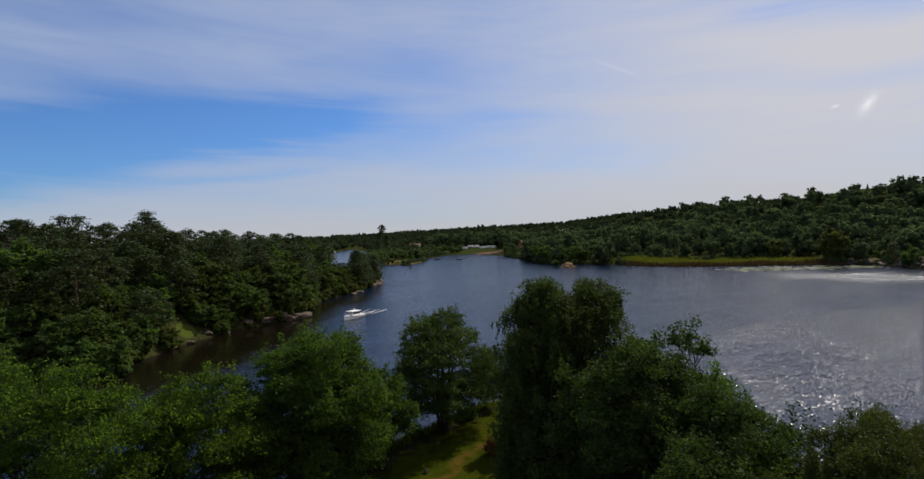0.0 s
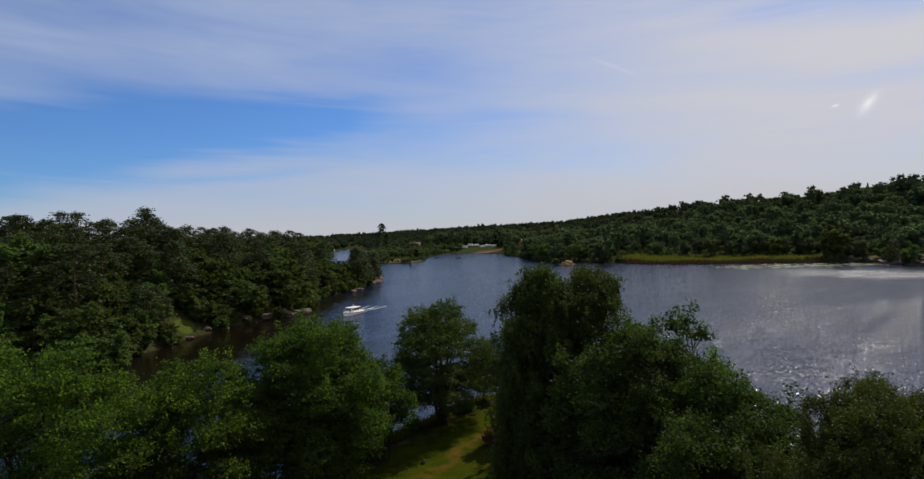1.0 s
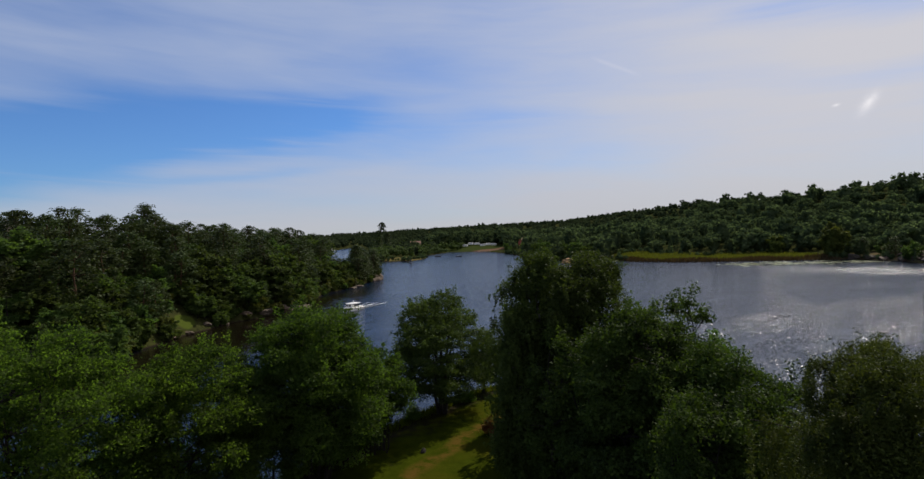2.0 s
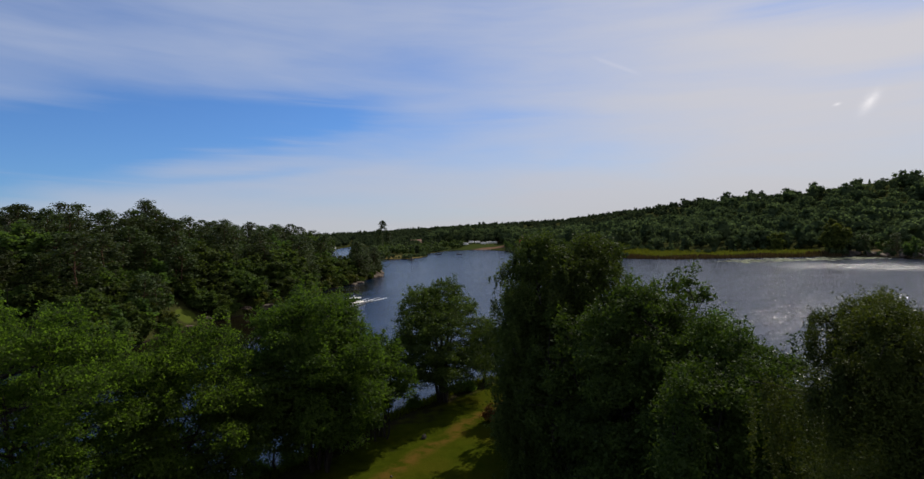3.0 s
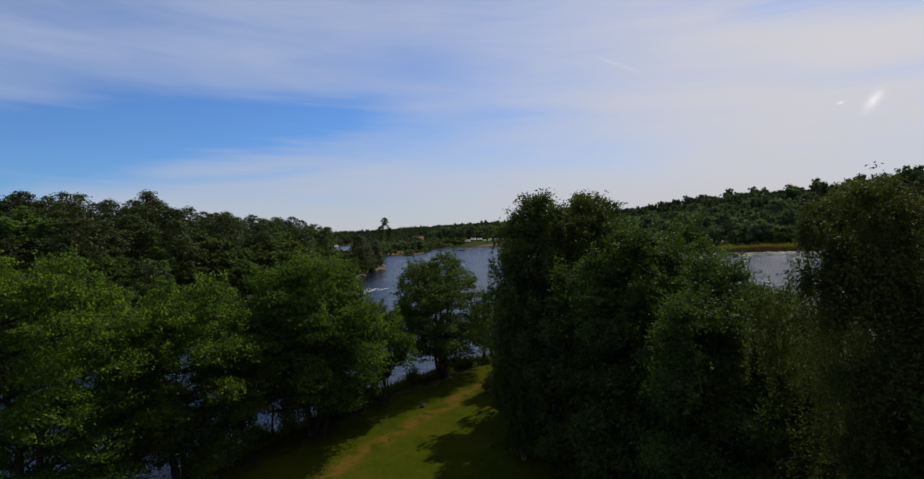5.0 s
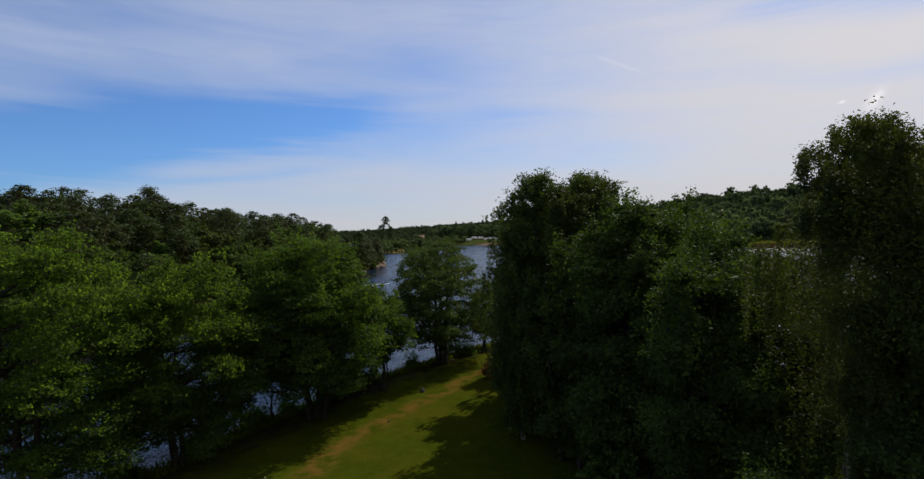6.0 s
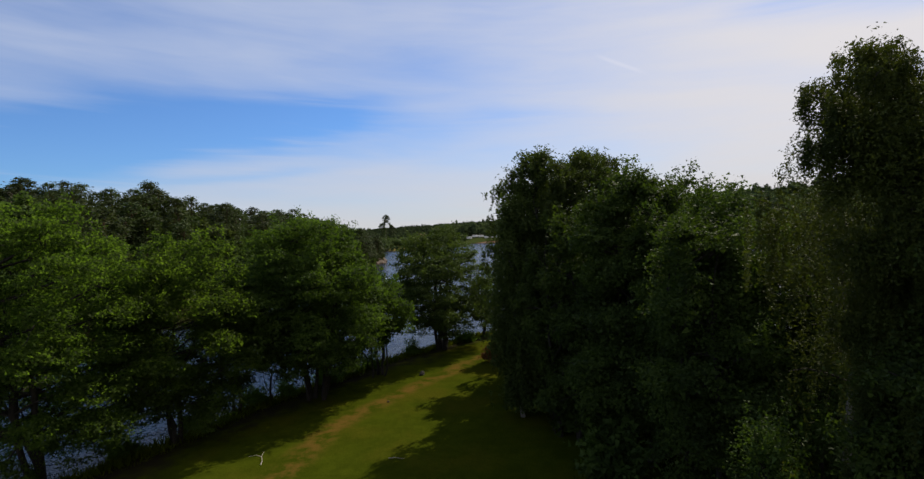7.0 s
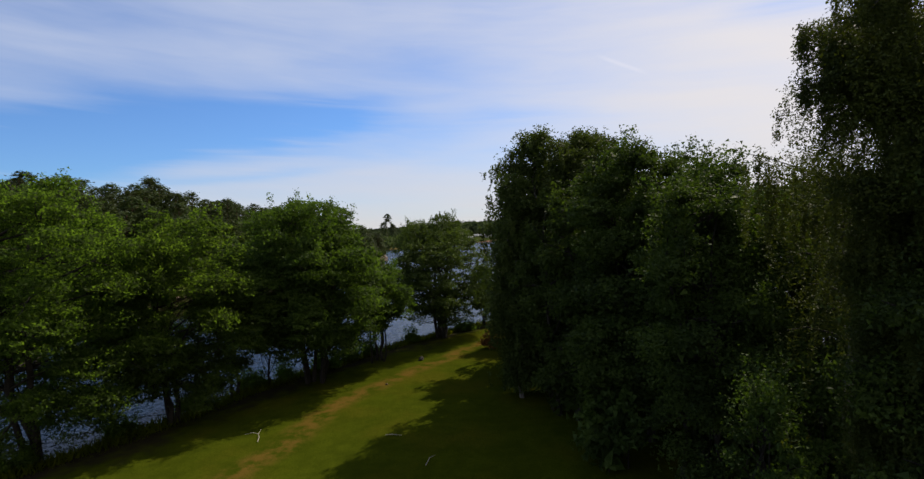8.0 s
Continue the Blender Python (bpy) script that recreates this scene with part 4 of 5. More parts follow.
# ---- shoreline growth ----
def along(poly, lo, hi, step, rng, inset):
    """Places along part of a shoreline, a little way inland."""
    p = np.array(poly[lo:hi], float)
    res = []
    for a, b in zip(p[:-1], p[1:]):
        e = b - a
        ln = np.hypot(*e)
        nrm = np.array([e[1], -e[0]]) / ln
        if shore(poly, np.array([(a + b)[0] / 2 + nrm[0]]), np.array([(a + b)[1] / 2 + nrm[1]]))[0] < 0:
            nrm = -nrm
        for s in np.arange(rng.uniform(0, step), ln, step):
            q = a + e * s / ln + nrm * rng.uniform(*inset)
            res.append((q[0], q[1]))
    return res


rng = np.random.default_rng(23)
edge_kinds = [broadleaf("bush", "dark green bush overhanging the water's edge", 100 + k, 3.4 + 0.5 * k, 2.0, 0.1, 10, 14, 8, 0.66, 3, 0.06, leafmat=(M_WOOD, M_BUSH, M_WOOD)[k], category="bush", group="bushes along the west bank", inner=14, limbs=False) for k in range(3)]
spare = list(edge_kinds)
for x, y in along(WESTBANK, 4, 20, 1.8, rng, (-0.9, 1.8)):
    if math.hypot(x + 63, y - 120) < 6 or math.hypot(x + 46.5, y - 150) < 3.5:
        continue
    k = int(rng.integers(3))
    s = rng.uniform(0.4, 1.05)
    m = pose(x, y, max(0.05, float(land_height(x, y))) - 0.1, 0, 0, rng.uniform(0, 360)) @ Matrix.Diagonal((s, s, s * rng.uniform(0.7, 1.1), 1))
    if edge_kinds[k] in spare:
        spare.remove(edge_kinds[k])
        edge_kinds[k].matrix_world = m
    else:
        b = copy_thing(edge_kinds[k], pose(0, 0, 0))
        b.matrix_world = m

# bushy undergrowth on the bank's slope
slope_spots = scatter(rng, WESTBANK, (-112, -42, 76, 205), 3.5, 4000, lambda x, y, d: (d > 2.5) & (d < 25) & (np.hypot(x + 65.0, y - 120) > 5.0))
for x, y in slope_spots[:190]:
    s = rng.uniform(1.0, 1.8)
    b = copy_thing(edge_kinds[int(rng.integers(3))], pose(x, y, float(land_height(x, y)) - 0.2, 0, 0, rng.uniform(0, 360)) @ Matrix.Diagonal((s * 1.15, s * 1.15, s, 1)))
    tagged(b, "dense green bush on the wooded slope", "bush", "bushes on the wooded slope")

# front row of trees on the eastern shore
EAST = "trees along the eastern shore"
for x, y in along(MAINLAND, 18, 31, 6.5, rng, (2.5, 9.0)):
    if 98 < x < 182 and y > 225:
        continue
    if y > 470 or abs(x / y - 0.111) < 0.008:
        continue
    tree = kinds[int(rng.integers(4, 8))] if rng.uniform() < 0.8 else kinds[int(rng.integers(0, 4))]
    s = rng.uniform(0.75, 1.15)
    t = copy_thing(tree, pose(x, y, float(land_height(x, y)) - 0.3, 0, 0, rng.uniform(0, 360)) @ Matrix.Diagonal((s, s, s, 1)))
    tagged(t, "green tree at the foot of the wooded hill", "tree", EAST)
stand(broadleaf("leafy_tree", "big round dark tree standing out at the shore", 120, 17.5, 7.0, 0.2, 40, 30, 18, 0.75, 1, 0.3, leafmat=M_BUSH, group=EAST, limbs=False), 189.5, 262.0)
stand(broadleaf("leafy_tree", "pale green rounded tree behind the reeds", 121, 10.0, 5.4, 0.3, 20, 26, 16, 0.75, 1, 0.25, leafmat=M_BUSH, group=EAST, limbs=False), 177.0, 292.0)

# low growth on the far shores
spots = np.array([p for p in along(MAINLAND, 9, 31, 2.6, rng, (0.4, 5.0)) if not (98 < p[0] < 184 and p[1] < 330) and not (-12 < p[0] < 40 and p[1] > 470)])
back = scatter(rng, MAINLAND, (94, 190, 270, 360), 3.4, 2500, lambda x, y, d: (d > 28) & (d < 38))
spots = np.concatenate([spots, back])
wood_stuff("shore_thicket", "low dark thicket along the far shores", spots, hill_kinds, rng, 0.20, 0.42)
stand(pine("pine_tree", "tall lone pine above the wooded point", 47, 33.0, 4.0, 21.0, 1.0, 30, 44, plate=2.0), -89.0, 570.0)
stand(pine("pine_tree", "dark bushy pine beside the tall lone one", 48, 24.0, 5.0, 5.0, 1.1, 34, 44, plate=2.4), -94.5, 574.0)
stand(pine("pine_tree", "shorter dark pine on the wooded point", 49, 21.0, 5.4, 4.0, 1.1, 34, 44, plate=2.4), -83.0, 566.0)


# ---- reeds and lily pads ----
def reed_bed():
    rng = np.random.default_rng(31)
    x, y = rng.uniform(96, 186, 26000), rng.uniform(250, 345, 26000)
    d = shore(MAINLAND, x, y)
    top = 38 - 0.012 * (x - 140) ** 2
    ok = (d > -5.5) & (d < top)
    x, y = x[ok], y[ok]
    z = np.maximum(land_height(x, y), -0.2)
    m = len(x)
    a = rng.uniform(0, 6.28, m)
    w = rng.uniform(0.14, 0.30, m)
    h = rng.uniform(1.2, 2.0, m)
    lean = rng.normal(0, 0.25, (m, 2))
    c, s = np.cos(a) * w, np.sin(a) * w
    v = np.stack([np.stack([x - c, y - s, z - 0.1], 1), np.stack([x + c, y + s, z - 0.1], 1), np.stack([x + c * 0.3 + lean[:, 0], y + s * 0.3 + lean[:, 1], z + h], 1), np.stack([x - c * 0.3 + lean[:, 0], y - s * 0.3 + lean[:, 1], z + h], 1)], 1).reshape(-1, 3)
    front = d[ok] < 5 + 3 * np.sin(x * 0.21)
    for name, mat, label, pick in (("reeds", M_REED, "bright green reed bed at the lake's edge", ~front), ("dry_reeds", M_DRYREED, "brown old reeds standing in the shallows", front)):
        q = v.reshape(m, 4, 3)[pick].reshape(-1, 3)
        tagged(new(name, mesh_of(name, q, np.arange(len(q)).reshape(-1, 4), mat)), label, "reeds", kind="stuff")


def lily_pads():
    rng = np.random.default_rng(33)
    vs, fs, n = [], [], 0
    for i in range(420):
        u = rng.uniform(0, 1)
        x = 128 + 72 * u + rng.normal(0, 2.5)
        y = 249 - 8 * u + rng.normal(0, 5.5)
        if shore(MAINLAND, np.array([x]), np.array([y]))[0] > -1.5:
            continue
        k = 7
        r = rng.uniform(0.35, 1.3)
        a = np.linspace(0, 6.28, k, endpoint=False) + rng.uniform(0, 1)
        rr = r * rng.uniform(0.6, 1.1, k)
        vs.append(np.stack([x + np.cos(a) * rr * 1.7, y + np.sin(a) * rr, np.full(k, 0.05)], 1))
        fs.append([tuple(n + j for j in (0, q, q + 1)) for q in range(1, k - 1)])
        n += k
    tagged(new("lily_pads", mesh_of("lily_pads", np.concatenate(vs), np.concatenate(fs), M_PAD)), "floating lily pads off the reed bed", "lily pads", kind="stuff")


M_PAD = plain("lily_pad", (0.24, 0.26, 0.12), 0.30, 0.0, 0.3, 0.4)
reed_bed()
lily_pads()


# ---- rocks ----
def rock(label, seed, x, y, size, group="", sink=0.35, z=None, mat=None):
    bm = bmesh.new()
    bmesh.ops.create_icosphere(bm, subdivisions=3, radius=1.0)
    off = Vector((seed * 3.7, seed * 1.3, seed * 0.7))
    for v in bm.verts:
        d = noise.noise(v.co * 0.9 + off) * 0.75 + noise.noise(v.co * 2.3 + off) * 0.2 + noise.noise(v.co * 5.0 + off) * 0.07
        c = v.co * (1 + d)
        q = 0.16
        c = Vector((round(c.x / q) * q * 0.35 + c.x * 0.65, round(c.y / q) * q * 0.35 + c.y * 0.65, round(c.z / q) * q * 0.5 + c.z * 0.5))
        v.co = Vector((c.x * size[0], c.y * size[1], c.z * size[2]))
    me = bpy.data.meshes.new("rock")
    bm.to_mesh(me)
    bm.free()
    me.materials.append(mat or M_ROCK)
    ob = tagged(new("rock", me), label, "rock", group)
    base = float(land_height(x, y)) if z is None else z
    ob.matrix_world = pose(x, y, max(base, -0.3) + size[2] * (1 - 2 * sink) * 0.6, 0, 0, seed * 67 % 360)


WROCKS = "rocks of the west bank"
for i, (x, y, a, b, c) in enumerate([(-47.6, 149.6, 3.4, 2.4, 1.7), (-49.6, 147.2, 2.6, 2.0, 1.5), (-51.8, 145.0, 2.4, 1.8, 1.3), (-54.5, 140.5, 2.2, 1.5, 1.1), (-57.8, 135.6, 1.5, 1.2, 0.8), (-61.0, 128.2, 1.4, 1.0, 0.7), (-62.4, 124.2, 1.2, 0.9, 0.7), (-63.2, 117.0, 1.1, 0.9, 0.6), (-64.2, 111.0, 1.0, 0.7, 0.5), (-45.6, 207.8, 2.6, 1.8, 0.9), (-44.6, 213.5, 2.8, 2.2, 1.1), (-41.6, 237.5, 2.6, 2.6, 2.2), (-41.4, 243.5, 3.0, 2.8, 2.6), (-42.6, 250.5, 3.2, 3.0, 2.2), (-44.0, 258.0, 2.4, 2.0, 1.3)]):
    rock("grey-brown bare rock at the west bank's edge", i + 1, x, y, (a, b, c * 0.8), WROCKS)
EROCKS = "rocks of the eastern shore"
for i, (x, y, a, b, c) in enumerate([(193, 254, 2.6, 1.8, 1.4), (196.5, 247, 2.4, 2.0, 1.6), (197.5, 240, 3.0, 2.2, 1.4), (199, 233, 2.0, 1.6, 1.3), (200, 226, 3.2, 2.0, 1.6), (198.5, 219, 2.4, 2.0, 1.2), (203, 236, 2.2, 1.8, 2.0), (204, 228, 2.6, 2.0, 2.2), (190, 259, 2.0, 1.4, 1.0), (202, 214, 2.2, 1.8, 1.4)]):
    rock("pale lichened rock on the eastern shore", i + 31, x, y, (a, b, c), EROCKS)
rock("low ochre rock islet near the far shore", 61, 62.0, 306.5, (5.2, 2.6, 1.9), z=-0.1, mat=plain("ochre_lichen_rock", (0.26, 0.15, 0.06), 0.95, 0.0, 0.45, 1.2))
rock("small pale rock beside the islet", 62, 65.8, 304.5, (1.4, 1.0, 0.7), z=-0.1)
bush = copy_thing(edge_kinds[0], pose(0, 0, 0))
bush.matrix_world = pose(55.6, 310.0, -0.05, 0, 0, 40) @ Matrix.Diagonal((1.2, 1.2, 1.1, 1))
tagged(bush, "dark bush standing by the rock islet", "bush", "bushes of the far shore")

# ---- boats ----
M_GEL = plain("white_gelcoat", (0.80, 0.79, 0.76), 0.25, 0.0, 0.04)
M_GLASS = plain("dark_glass", (0.015, 0.018, 0.022), 0.08, 0.0, 0.1)
M_STEEL = plain("stainless", (0.55, 0.55, 0.55), 0.3, 1.0, 0.05)
M_ANTIFOUL = plain("dark_blue_bottom", (0.02, 0.03, 0.07), 0.5)
M_TIMBER = plain("weathered_timber", (0.22, 0.15, 0.10), 0.85, 0.0, 0.35, 2.0)
M_DARKHULL = plain("dark_tarred_hull", (0.035, 0.032, 0.03), 0.6)
M_CREAM = plain("cream_panel", (0.84, 0.82, 0.78), 0.5, 0.0, 0.05)


def loft(sections, close_ends=True):
    """A skin over cross sections that have equally many points."""
    bm = bmesh.new()
    rings = [[bm.verts.new(p) for p in s] for s in sections]
    for a, b in zip(rings[:-1], rings[1:]):
        for j in range(len(a) - 1):
            bm.faces.new((a[j], a[j + 1], b[j + 1], b[j]))
        bm.faces.new((a[-1], a[0], b[0], b[-1]))
    if close_ends:
        bm.faces.new(rings[0])
        bm.faces.new(list(reversed(rings[-1])))
    bmesh.ops.remove_doubles(bm, verts=bm.verts, dist=0.0005)
    bmesh.ops.recalc_face_normals(bm, faces=bm.faces)
    return bm


def block(x0, x1, y0, y1, z0, z1, bevel=0.05, taper=0.0):
    bm = bmesh.new()
    bmesh.ops.create_cube(bm, size=1.0)
    for v in bm.verts:
        k = 1 - taper * (v.co.z + 0.5)
        v.co = Vector(((x0 + x1) / 2 + v.co.x * (x1 - x0) * k, (y0 + y1) / 2 + v.co.y * (y1 - y0) * k, z0 + (v.co.z + 0.5) * (z1 - z0)))
    if bevel:
        bmesh.ops.bevel(bm, geom=list(bm.edges), offset=bevel, segments=2, affect="EDGES", profile=0.5)
    return bm


def pipe(name, points, radius, mat, parent, sides=6, label=""):
    v, f = tube(points, np.full(len(points), radius), sides)
    return under(name, mesh_of(name, v, f, mat, True), parent, label)


def hull_sections(length, beam, side, bow=0.5, keel=-0.45):
    res = []
    for u in np.linspace(0, 1, 9):
        w = beam / 2 * (1 - max(0, (u - 0.45) / 0.55) ** 2.3) * (0.94 + 0.06 * min(1, u * 4))
        w = max(w, 0.02)
        zt = side + bow * max(0, u - 0.35) ** 1.6
        x = length * (u - 0.5) + 0.25 * max(0, u - 0.8)
        zk = keel * (1 - max(0, (u - 0.7) / 0.3) ** 2 * 0.9)
        res.append([(x, -w, zt), (x, -w * 0.9, 0.1), (x, -w * 0.35, zk), (x, 0, zk * 1.1), (x, w * 0.35, zk), (x, w * 0.9, 0.1), (x, w, zt)])
    return res


def cabin_cruiser():
    b = tagged(new("motor_boat"), "small white cabin cruiser under way on the lake", "boat")
    part("hull", loft(hull_sections(7.2, 2.7, 0.85)), M_GEL, b)
    deck = [[(s[0][0], s[0][1] * 1.03, s[0][2] - 0.02), (s[0][0], s[0][1] * 1.03, s[0][2] + 0.08), (s[-1][0], s[-1][1] * 1.03, s[-1][2] + 0.08), (s[-1][0], s[-1][1] * 1.03, s[-1][2] - 0.02)] for s in hull_sections(7.2, 2.7, 0.85)]
    part("deck", loft(deck), M_CREAM, b)
    part("rubbing_strake", loft([[(s[0][0], s[0][1] * 1.05, s[0][2] - 0.14), (s[0][0], s[0][1] * 1.05, s[0][2] - 0.06), (s[-1][0], s[-1][1] * 1.05, s[-1][2] - 0.06), (s[-1][0], s[-1][1] * 1.05, s[-1][2] - 0.14)] for s in hull_sections(7.2, 2.7, 0.85)]), M_ANTIFOUL, b, "dark blue rubbing strake")
    cab = part("cabin", block(-1.9, 1.7, -1.05, 1.05, 0.9, 2.05, 0.10, 0.12), M_GEL, b)
    part("roof", block(-2.2, 1.6, -1.1, 1.1, 2.05, 2.18, 0.05), M_CREAM, b)
    for sgn in (-1, 1):
        for x0, x1 in ((-1.6, -0.55), (-0.4, 0.45), (0.6, 1.25)):
            part("window", block(x0, x1, sgn * 1.0 - 0.05, sgn * 1.0 + 0.05, 1.42, 1.88, 0.02), M_GLASS, cab, "dark tinted window")
    for y0 in (-0.85, 0.08):
        part("windscreen", block(1.50, 1.66, y0, y0 + 0.77, 1.40, 1.90, 0.02), M_GLASS, cab, "dark front screen")
    part("coach_roof", block(1.5, 2.9, -0.75, 0.75, 0.9, 1.25, 0.12, 0.2), M_GEL, b)
    part("bench", block(-3.3, -2.7, -1.0, 1.0, 0.6, 1.15, 0.06), M_CREAM, b)
    part("mast", block(-0.54, -0.46, -0.04, 0.04, 2.18, 2.62, 0.01), M_STEEL, b)
    part("radar_dome", block(-0.66, -0.34, -0.16, 0.16, 2.55, 2.70, 0.06), M_GEL, b)
    for sgn in (-1, 1):
        pts = [(x, sgn * w, z) for x, w, z in ((0.9, 1.25, 1.62), (1.9, 1.05, 1.68), (2.8, 0.62, 1.74), (3.4, 0.12, 1.80))]
        pipe("rail", pts, 0.025, M_STEEL, b)
        for x, w in ((0.9, 1.25), (1.9, 1.05), (2.8, 0.62)):
            pipe("stanchion", [(x, sgn * w, 0.9), (x, sgn * w, 1.68)], 0.02, M_STEEL, b, 5)
    pipe("flagstaff", [(-3.55, 0.4, 0.85), (-3.95, 0.4, 2.1)], 0.025, M_TIMBER, b, 5)
    b.matrix_world = pose(-31.8, 145.3, -0.30, 0, -2, -116) @ Matrix.Diagonal((1.08, 1.08, 1.08, 1))
    return b


cabin_cruiser()


def wake():
    rng = np.random.default_rng(41)
    vs, fs, n = [], [], 0
    bow = np.array([-31.8, 145.3])
    back = np.array([0.30, 0.954])
    side = np.array([0.954, -0.30])
    for i in range(1100):
        s = rng.uniform(0, 1) ** 1.5
        run = 3.0 + 13.0 * s
        arm = rng.choice((-1, 1, 1))
        if rng.uniform() < 0.25:
            arm, off = 0, rng.normal(0, 0.5)
        else:
            off = arm * (1.1 + run * 0.12) + rng.normal(0, 0.12 + 0.15 * s)
        p = bow + back * run + side * off
        r = rng.uniform(0.06, 0.26) * (1.3 - s)
        a = np.linspace(0, 6.28, 5, endpoint=False) + rng.uniform(0, 6)
        q = np.stack([np.cos(a) * r * rng.uniform(0.6, 1.2, 5), np.sin(a) * r * 1.8 * rng.uniform(0.6, 1.2, 5)], 1)
        q = p + q[:, :1] * side + q[:, 1:] * back
        vs.append(np.concatenate([q, np.full((5, 1), 0.05)], 1))
        fs.append([(n, n + 1, n + 2), (n, n + 2, n + 3), (n, n + 3, n + 4)])
        n += 5
    tagged(new("wake_foam", mesh_of("wake_foam", np.concatenate(vs), np.concatenate(fs), plain("foam", (0.72, 0.74, 0.76), 0.7, 0, 0.1))), "white foam of the motor boat's wake", "foam", kind="stuff")


wake()


def rowing_boat(x, y, turn, label):
    b = tagged(new("rowing_boat"), label, "boat", "moored boats")
    part("hull", loft(hull_sections(5.6, 1.8, 0.75, 0.4, -0.25)), M_DARKHULL, b)
    for u in (-1.2, 0.2, 1.3):
        part("thwart", block(u - 0.14, u + 0.14, -0.72, 0.72, 0.78, 0.84, 0.01), M_TIMBER, b)
    part("outboard", block(-2.95, -2.65, -0.16, 0.16, 0.3, 1.15, 0.06), M_DARKHULL, b)
    b.matrix_world = pose(x, y, 0.02, 0, 0, turn)


rowing_boat(-22.5, 452.0, 5, "dark open boat moored near the point")
rowing_boat(-3.7, 437.0, 160, "dark open boat moored off the beach")


def sea_mark(x, y):
    b = tagged(new("channel_marker"), "dark channel marker post standing in the water", "marker")
    pipe("post", [(0, 0, -1.5), (0, 0, 2.6)], 0.16, M_DARKHULL, b, 8)
    part("platform", block(-1.0, 1.0, -1.0, 1.0, 0.6, 1.3, 0.05), M_DARKHULL, b)
    part("topmark", block(-0.6, 0.6, -0.6, 0.6, 2.3, 3.4, 0.05, 0.6), M_DARKHULL, b)
    b.matrix_world = pose(x, y, 0)


sea_mark(-36.0, 352.0)

# ---- beach, jetty, caravans and houses on the far shore ----
M_RED = plain("red_paint", (0.42, 0.09, 0.06), 0.7, 0.0, 0.15)
M_TILE = plain("roof_tile", (0.24, 0.13, 0.09), 0.8, 0.0, 0.2, 1.0)
M_PALE = plain("pale_wall", (0.62, 0.60, 0.55), 0.7, 0.0, 0.08)


def jetty(x, y, turn):
    b = tagged(new("jetty"), "low reddish wooden jetty at the beach", "jetty")
    for i in range(26):
        part("plank", block(i * 0.7 - 9, i * 0.7 - 8.36, -1.6, 1.6, 0.75, 0.85, 0.0), M_TIMBER, b)
    for sx in (-8.5, -3.0, 2.5, 8.0):
        for sy in (-1.3, 1.3):
            pipe("pile", [(sx, sy, -1.5), (sx, sy, 1.2)], 0.14, M_TIMBER, b, 7)
    for sy in (-1.2, 1.2):
        part("beam", block(-9, 9.2, sy - 0.1, sy + 0.1, 0.5, 0.747, 0.0), M_TIMBER, b)
    b.matrix_world = pose(x, y, 0, 0, 0, turn)


jetty(24.0, 511.0, -14)


def caravan():
    c = tagged(new("caravan"), "white caravan parked above the beach", "caravan", "caravans above the beach")
    body = part("body", block(-2.9, 2.9, -1.1, 1.1, 0.45, 2.6, 0.22), M_CREAM, c)
    for x0, x1 in ((-2.2, -1.0), (-0.6, 0.4), (1.6, 2.4)):
        part("window", block(x0, x1, -1.13, -1.06, 1.4, 2.0, 0.02), M_GLASS, body, "dark window")
    part("door", block(0.75, 1.35, -1.14, -1.07, 0.6, 2.2, 0.02), M_PALE, body)
    for sy in (-0.95, 0.95):
        part("wheel", block(-0.35, 0.35, sy - 0.1, sy + 0.1, 0.0, 0.68, 0.09), M_DARKHULL, c)
    part("drawbar", block(2.9, 4.1, -0.06, 0.06, 0.5, 0.6, 0.01), M_STEEL, c)
    return c


first = caravan()
rng = np.random.default_rng(51)
for i, x in enumerate((-5.0, 2.5, 9.0, 16.0, 22.5, 29.0, 35.0)):
    y = 582 + rng.uniform(-6, 6)
    m = pose(x, y, float(land_height(x, y)) + 0.02, 0, 0, rng.uniform(-35, 35))
    if i == 0:
        first.matrix_world = m
    else:
        copy_thing(first, m)


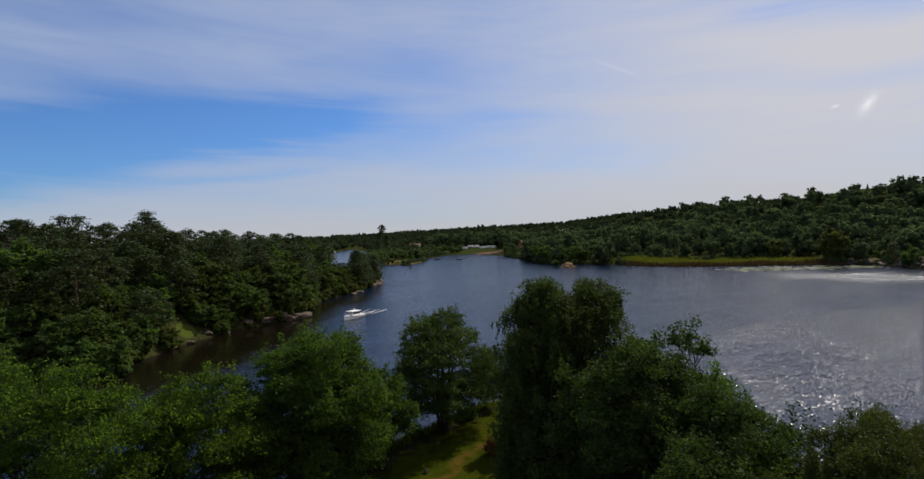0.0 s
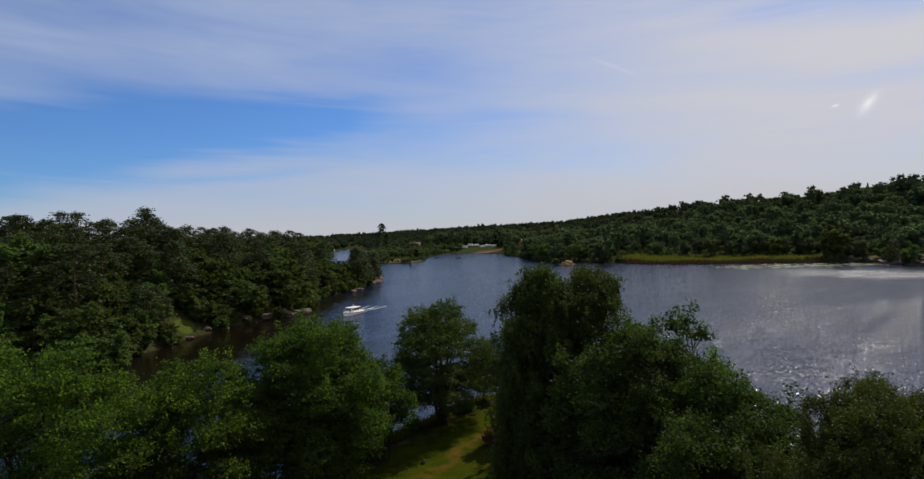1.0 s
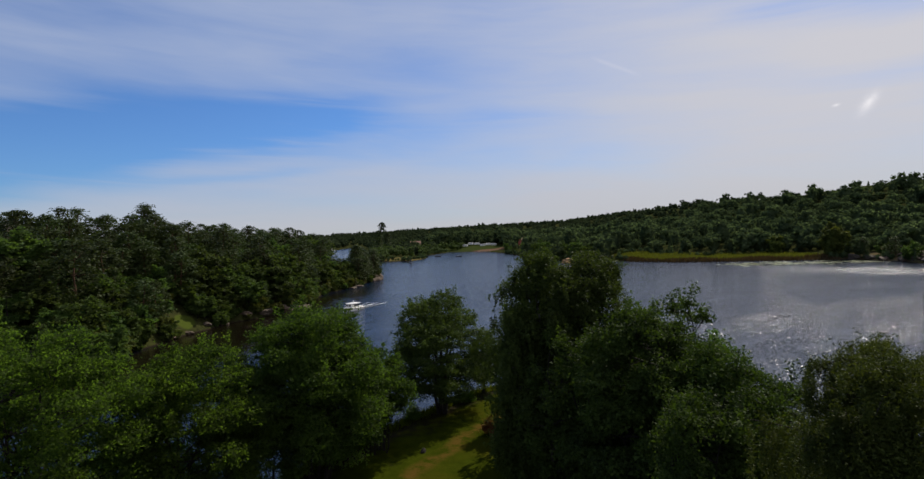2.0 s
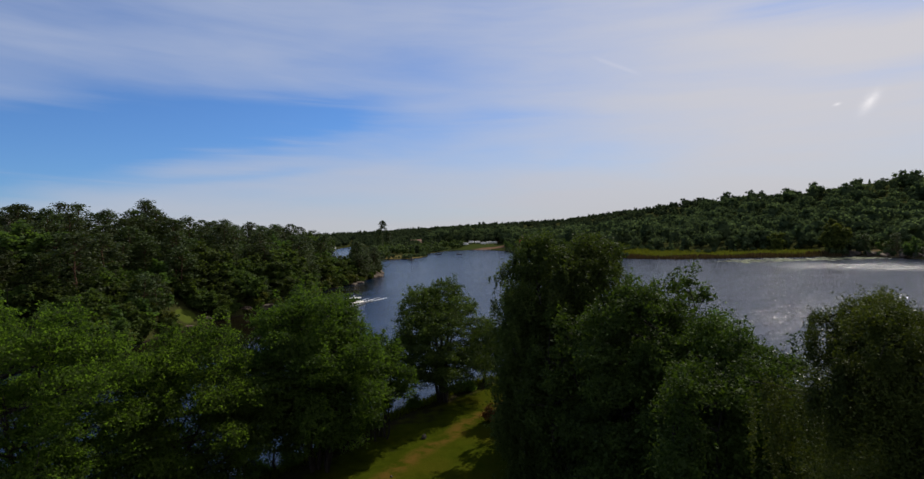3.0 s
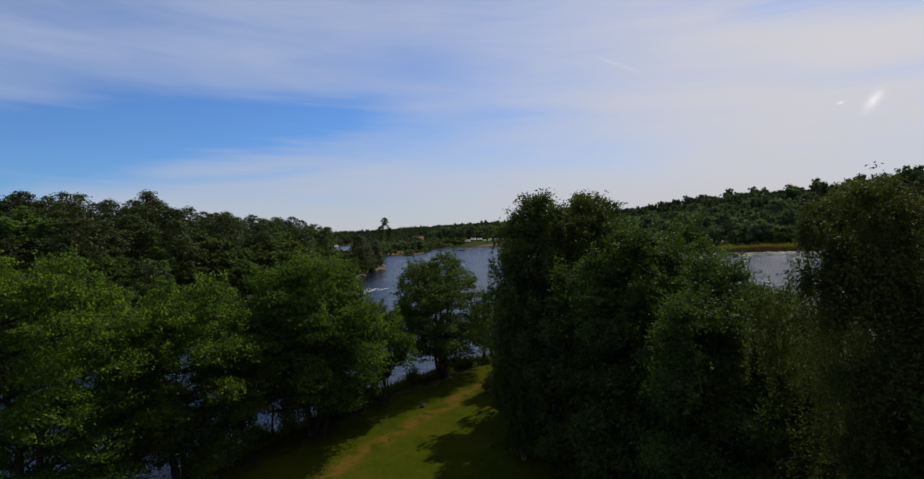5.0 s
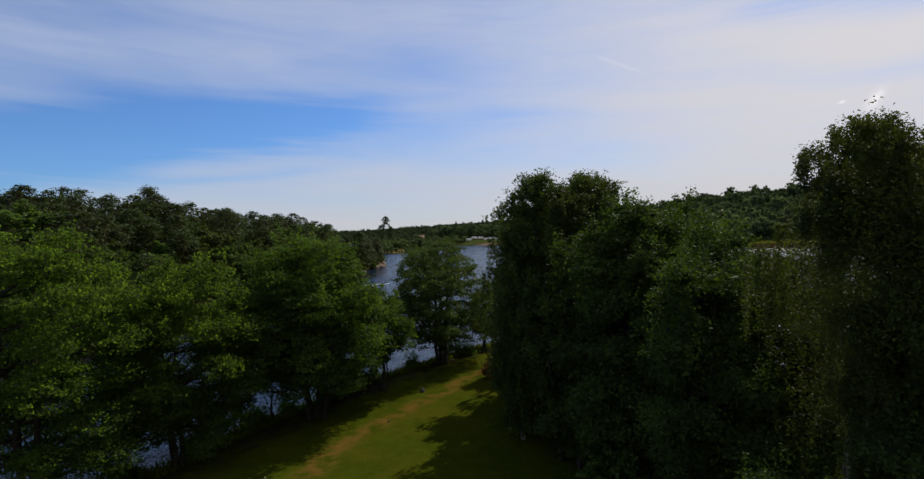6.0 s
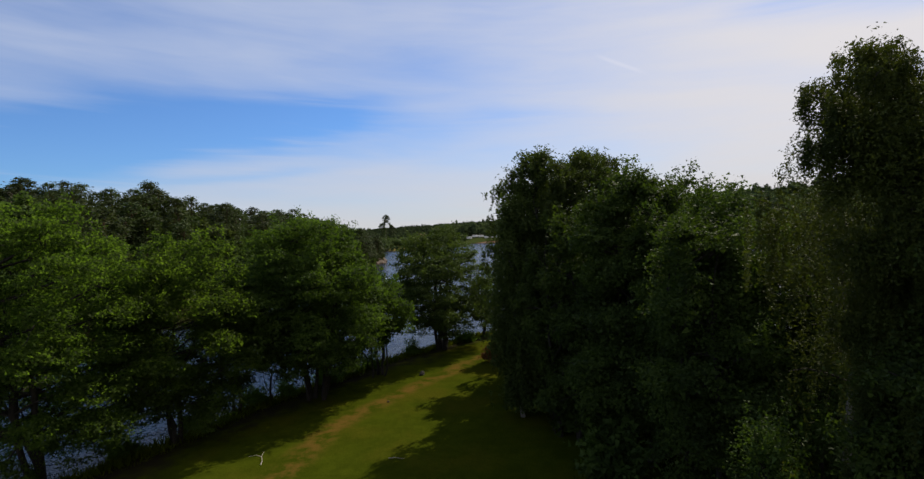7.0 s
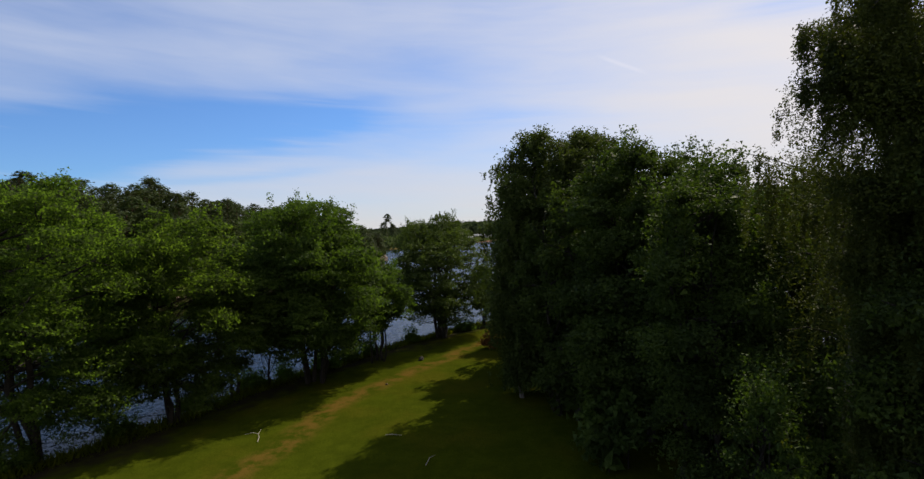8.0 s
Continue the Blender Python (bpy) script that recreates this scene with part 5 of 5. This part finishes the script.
def house(label, x, y, turn, w, d, h, wall_mat, roof_mat):
    o = tagged(new("house"), label, "house", "houses of the far shore")
    wall = part("wall", block(-w / 2, w / 2, -d / 2, d / 2, -0.8, h, 0.0), wall_mat, o)
    part("gable", loft([[(s * w / 2 * 0.995, -d / 2, h), (s * w / 2 * 0.995, 0, h + d * 0.42), (s * w / 2 * 0.995, d / 2, h)] for s in (-1, 1)]), wall_mat, o)
    for s in (-1, 1):
        part("roof_slope", loft([[(e, s * (d / 2 + 0.5), h - 0.38), (e, 0, h + d * 0.42 + 0.05), (e, 0, h + d * 0.42 + 0.22), (e, s * (d / 2 + 0.5), h - 0.2)] for e in (-w / 2 - 0.4, w / 2 + 0.4)]), roof_mat, o, "pitched tiled roof")
    part("chimney", block(0.8, 1.5, -0.35, 0.35, h + d * 0.3, h + d * 0.42 + 1.0, 0.02), roof_mat, o)
    for k in range(int(w // 2.6)):
        x0 = -w / 2 + 1.0 + k * 2.6
        win = part("window", block(x0, x0 + 1.1, -d / 2 - 0.05, -d / 2 + 0.05, h * 0.42, h * 0.42 + 1.3, 0.0), M_CREAM, wall, "white framed window")
        part("pane", block(x0 + 0.1, x0 + 1.0, -d / 2 - 0.08, -d / 2 - 0.053, h * 0.42 + 0.1, h * 0.42 + 1.2, 0.0), M_GLASS, win)
    o.matrix_world = pose(x, y, float(land_height(x, y)), 0, 0, turn)


house("red wooden house with a tiled roof among trees", 61.0, 548.0, 62, 7.5, 5.5, 6.5, M_RED, M_TILE)
house("pale house high on the wooded slope", 172.0, 862.0, 0, 16.0, 9.0, 6.0, M_PALE, M_PALE)
house("pale long house on the wooded slope", 196.0, 872.0, 8, 14.0, 8.0, 5.5, M_PALE, M_TILE)
house("pale house among the trees by the beach", -55.0, 590.0, 6, 13.0, 8.0, 5.0, M_PALE, M_TILE)
house("white boat house across the inlet", -193.0, 762.0, 10, 6.0, 5.0, 2.2, M_PALE, M_PALE)


# ---- things on the meadow ----
def dead_branch(label, x, y, turn, lines):
    o = tagged(new("fallen_branch"), label, "branch", "branches on the grass")
    for i, (pts, r) in enumerate(lines):
        v, f = tube(pts, np.linspace(r, r * 0.4, len(pts)), 6)
        under("stick" if i == 0 else "twig", mesh_of("stick", v, f, M_DEADWOOD, True), o)
    o.matrix_world = pose(x, y, float(land_height(x, y)) + 0.04, 0, 0, turn)


dead_branch("pale forked dead branch lying on the grass", -12.4, 31.2, 0, [([(0.25, -0.9, 0.02), (0.12, -0.35, 0.06), (-0.1, 0.1, 0.10), (-0.22, 0.75, 0.12)], 0.024), ([(-0.1, 0.1, 0.10), (-0.5, 0.3, 0.12), (-1.0, 0.28, 0.04)], 0.016)])
dead_branch("pale straight stick lying on the grass", -4.2, 30.3, 0, [([(-0.5, 0.10, 0.02), (-0.1, 0.05, 0.06), (0.5, -0.05, 0.02)], 0.020)])
dead_branch("short bleached stick on the grass", -1.8, 26.9, 70, [([(-0.6, 0.0, 0.02), (0.1, 0.1, 0.08), (0.6, 0.0, 0.02)], 0.022)])
rock("small dark stone lying on the meadow", 71, -4.3, 48.3, (0.40, 0.24, 0.2), mat=M_BARK)
rock("small pale stone lying on the meadow", 72, -6.3, 40.8, (0.10, 0.08, 0.09))
stand(broadleaf("bush", "rust-brown withered bush at the meadow's end", 90, 1.1, 0.9, 0.05, 10, 70, 15, 0.16, 3, 0.03, leafmat=M_RUST, category="bush"), 2.7, 51.8)
for i, (x, y, h, r) in enumerate([(-6.2, 57.6, 1.5, 1.1), (-11.6, 50.6, 1.6, 1.2), (-0.4, 63.4, 1.5, 1.2), (-15.6, 44.2, 1.3, 1.0), (-19.9, 37.6, 1.5, 1.1), (4.8, 63.5, 2.0, 1.4), (-22.4, 33.6, 1.2, 1.0), (-24.6, 28.6, 1.4, 1.1), (-17.6, 42.6, 1.6, 1.2), (-13.2, 47.6, 1.8, 1.3), (-9.6, 52.6, 1.3, 1.0)]):
    stand(broadleaf("bush", "low dark bush on the grassy bank", 92 + i, h * 0.6, r, 0.05, 9, 60, 24, 0.15, 3, 0.04, category="bush", group="bushes on the bank"), x, y)


def grass():
    """Blades over the meadow, longer and denser towards the water."""
    rng = np.random.default_rng(61)
    x, y = rng.uniform(-26, 14, 90000), rng.uniform(18, 69, 90000)
    d = shore(MEADOW, x, y)
    ok = (d > 0.05) & (d < 2.6)
    x, y, d = x[ok], y[ok], d[ok]
    z = land_height(x, y)
    m = len(x)
    h = np.where(d < 2.2, rng.uniform(0.2, 0.65, m), rng.uniform(0.03, 0.06, m))
    w = np.where(d < 2.2, 0.06, 0.07)
    a = rng.uniform(0, 6.28, m)
    lx, ly = rng.normal(0, 0.4, m) * h, rng.normal(0, 0.4, m) * h
    v = np.stack([np.stack([x - np.cos(a) * w, y - np.sin(a) * w, z - 0.02], 1), np.stack([x + np.cos(a) * w, y + np.sin(a) * w, z - 0.02], 1), np.stack([x + lx, y + ly, z + h], 1)], 1).reshape(-1, 3)
    tagged(new("grass", mesh_of("grass", v, np.arange(3 * m).reshape(-1, 3), M_GRASS)), "short meadow grass, longer along the bank", "grass", kind="stuff")


grass()


def snag(x, y, h):
    """A dead spruce, bare of needles."""
    rng = np.random.default_rng(71)
    o = tagged(new("dead_tree"), "bare grey dead spruce above the woods", "tree")
    wood = [tube(bent(rng, (0, 0, -0.4), (0.2, 0, h), 0.01, 8), np.linspace(0.14, 0.02, 8), 6)]
    limbs = []
    for i in range(60):
        z = h * (0.45 + 0.53 * i / 60)
        a = i * 2.4
        ln = (h - z) * 0.36 + 0.3
        p = np.array([0.1, 0, z])
        limbs.append(tube([p, p + np.array([math.cos(a) * ln * 0.6, math.sin(a) * ln * 0.6, 0.05]), p + np.array([math.cos(a) * ln, math.sin(a) * ln, -0.25])], (0.05, 0.04, 0.02), 4))
    under("trunk", mesh_of("trunk", *joined(wood), M_DEADWOOD, True), o)
    under("limbs", mesh_of("limbs", *joined(limbs), M_DEADWOOD, True), o)
    stand(o, x, y)


snag(-100.0, 113.0, 13.0)
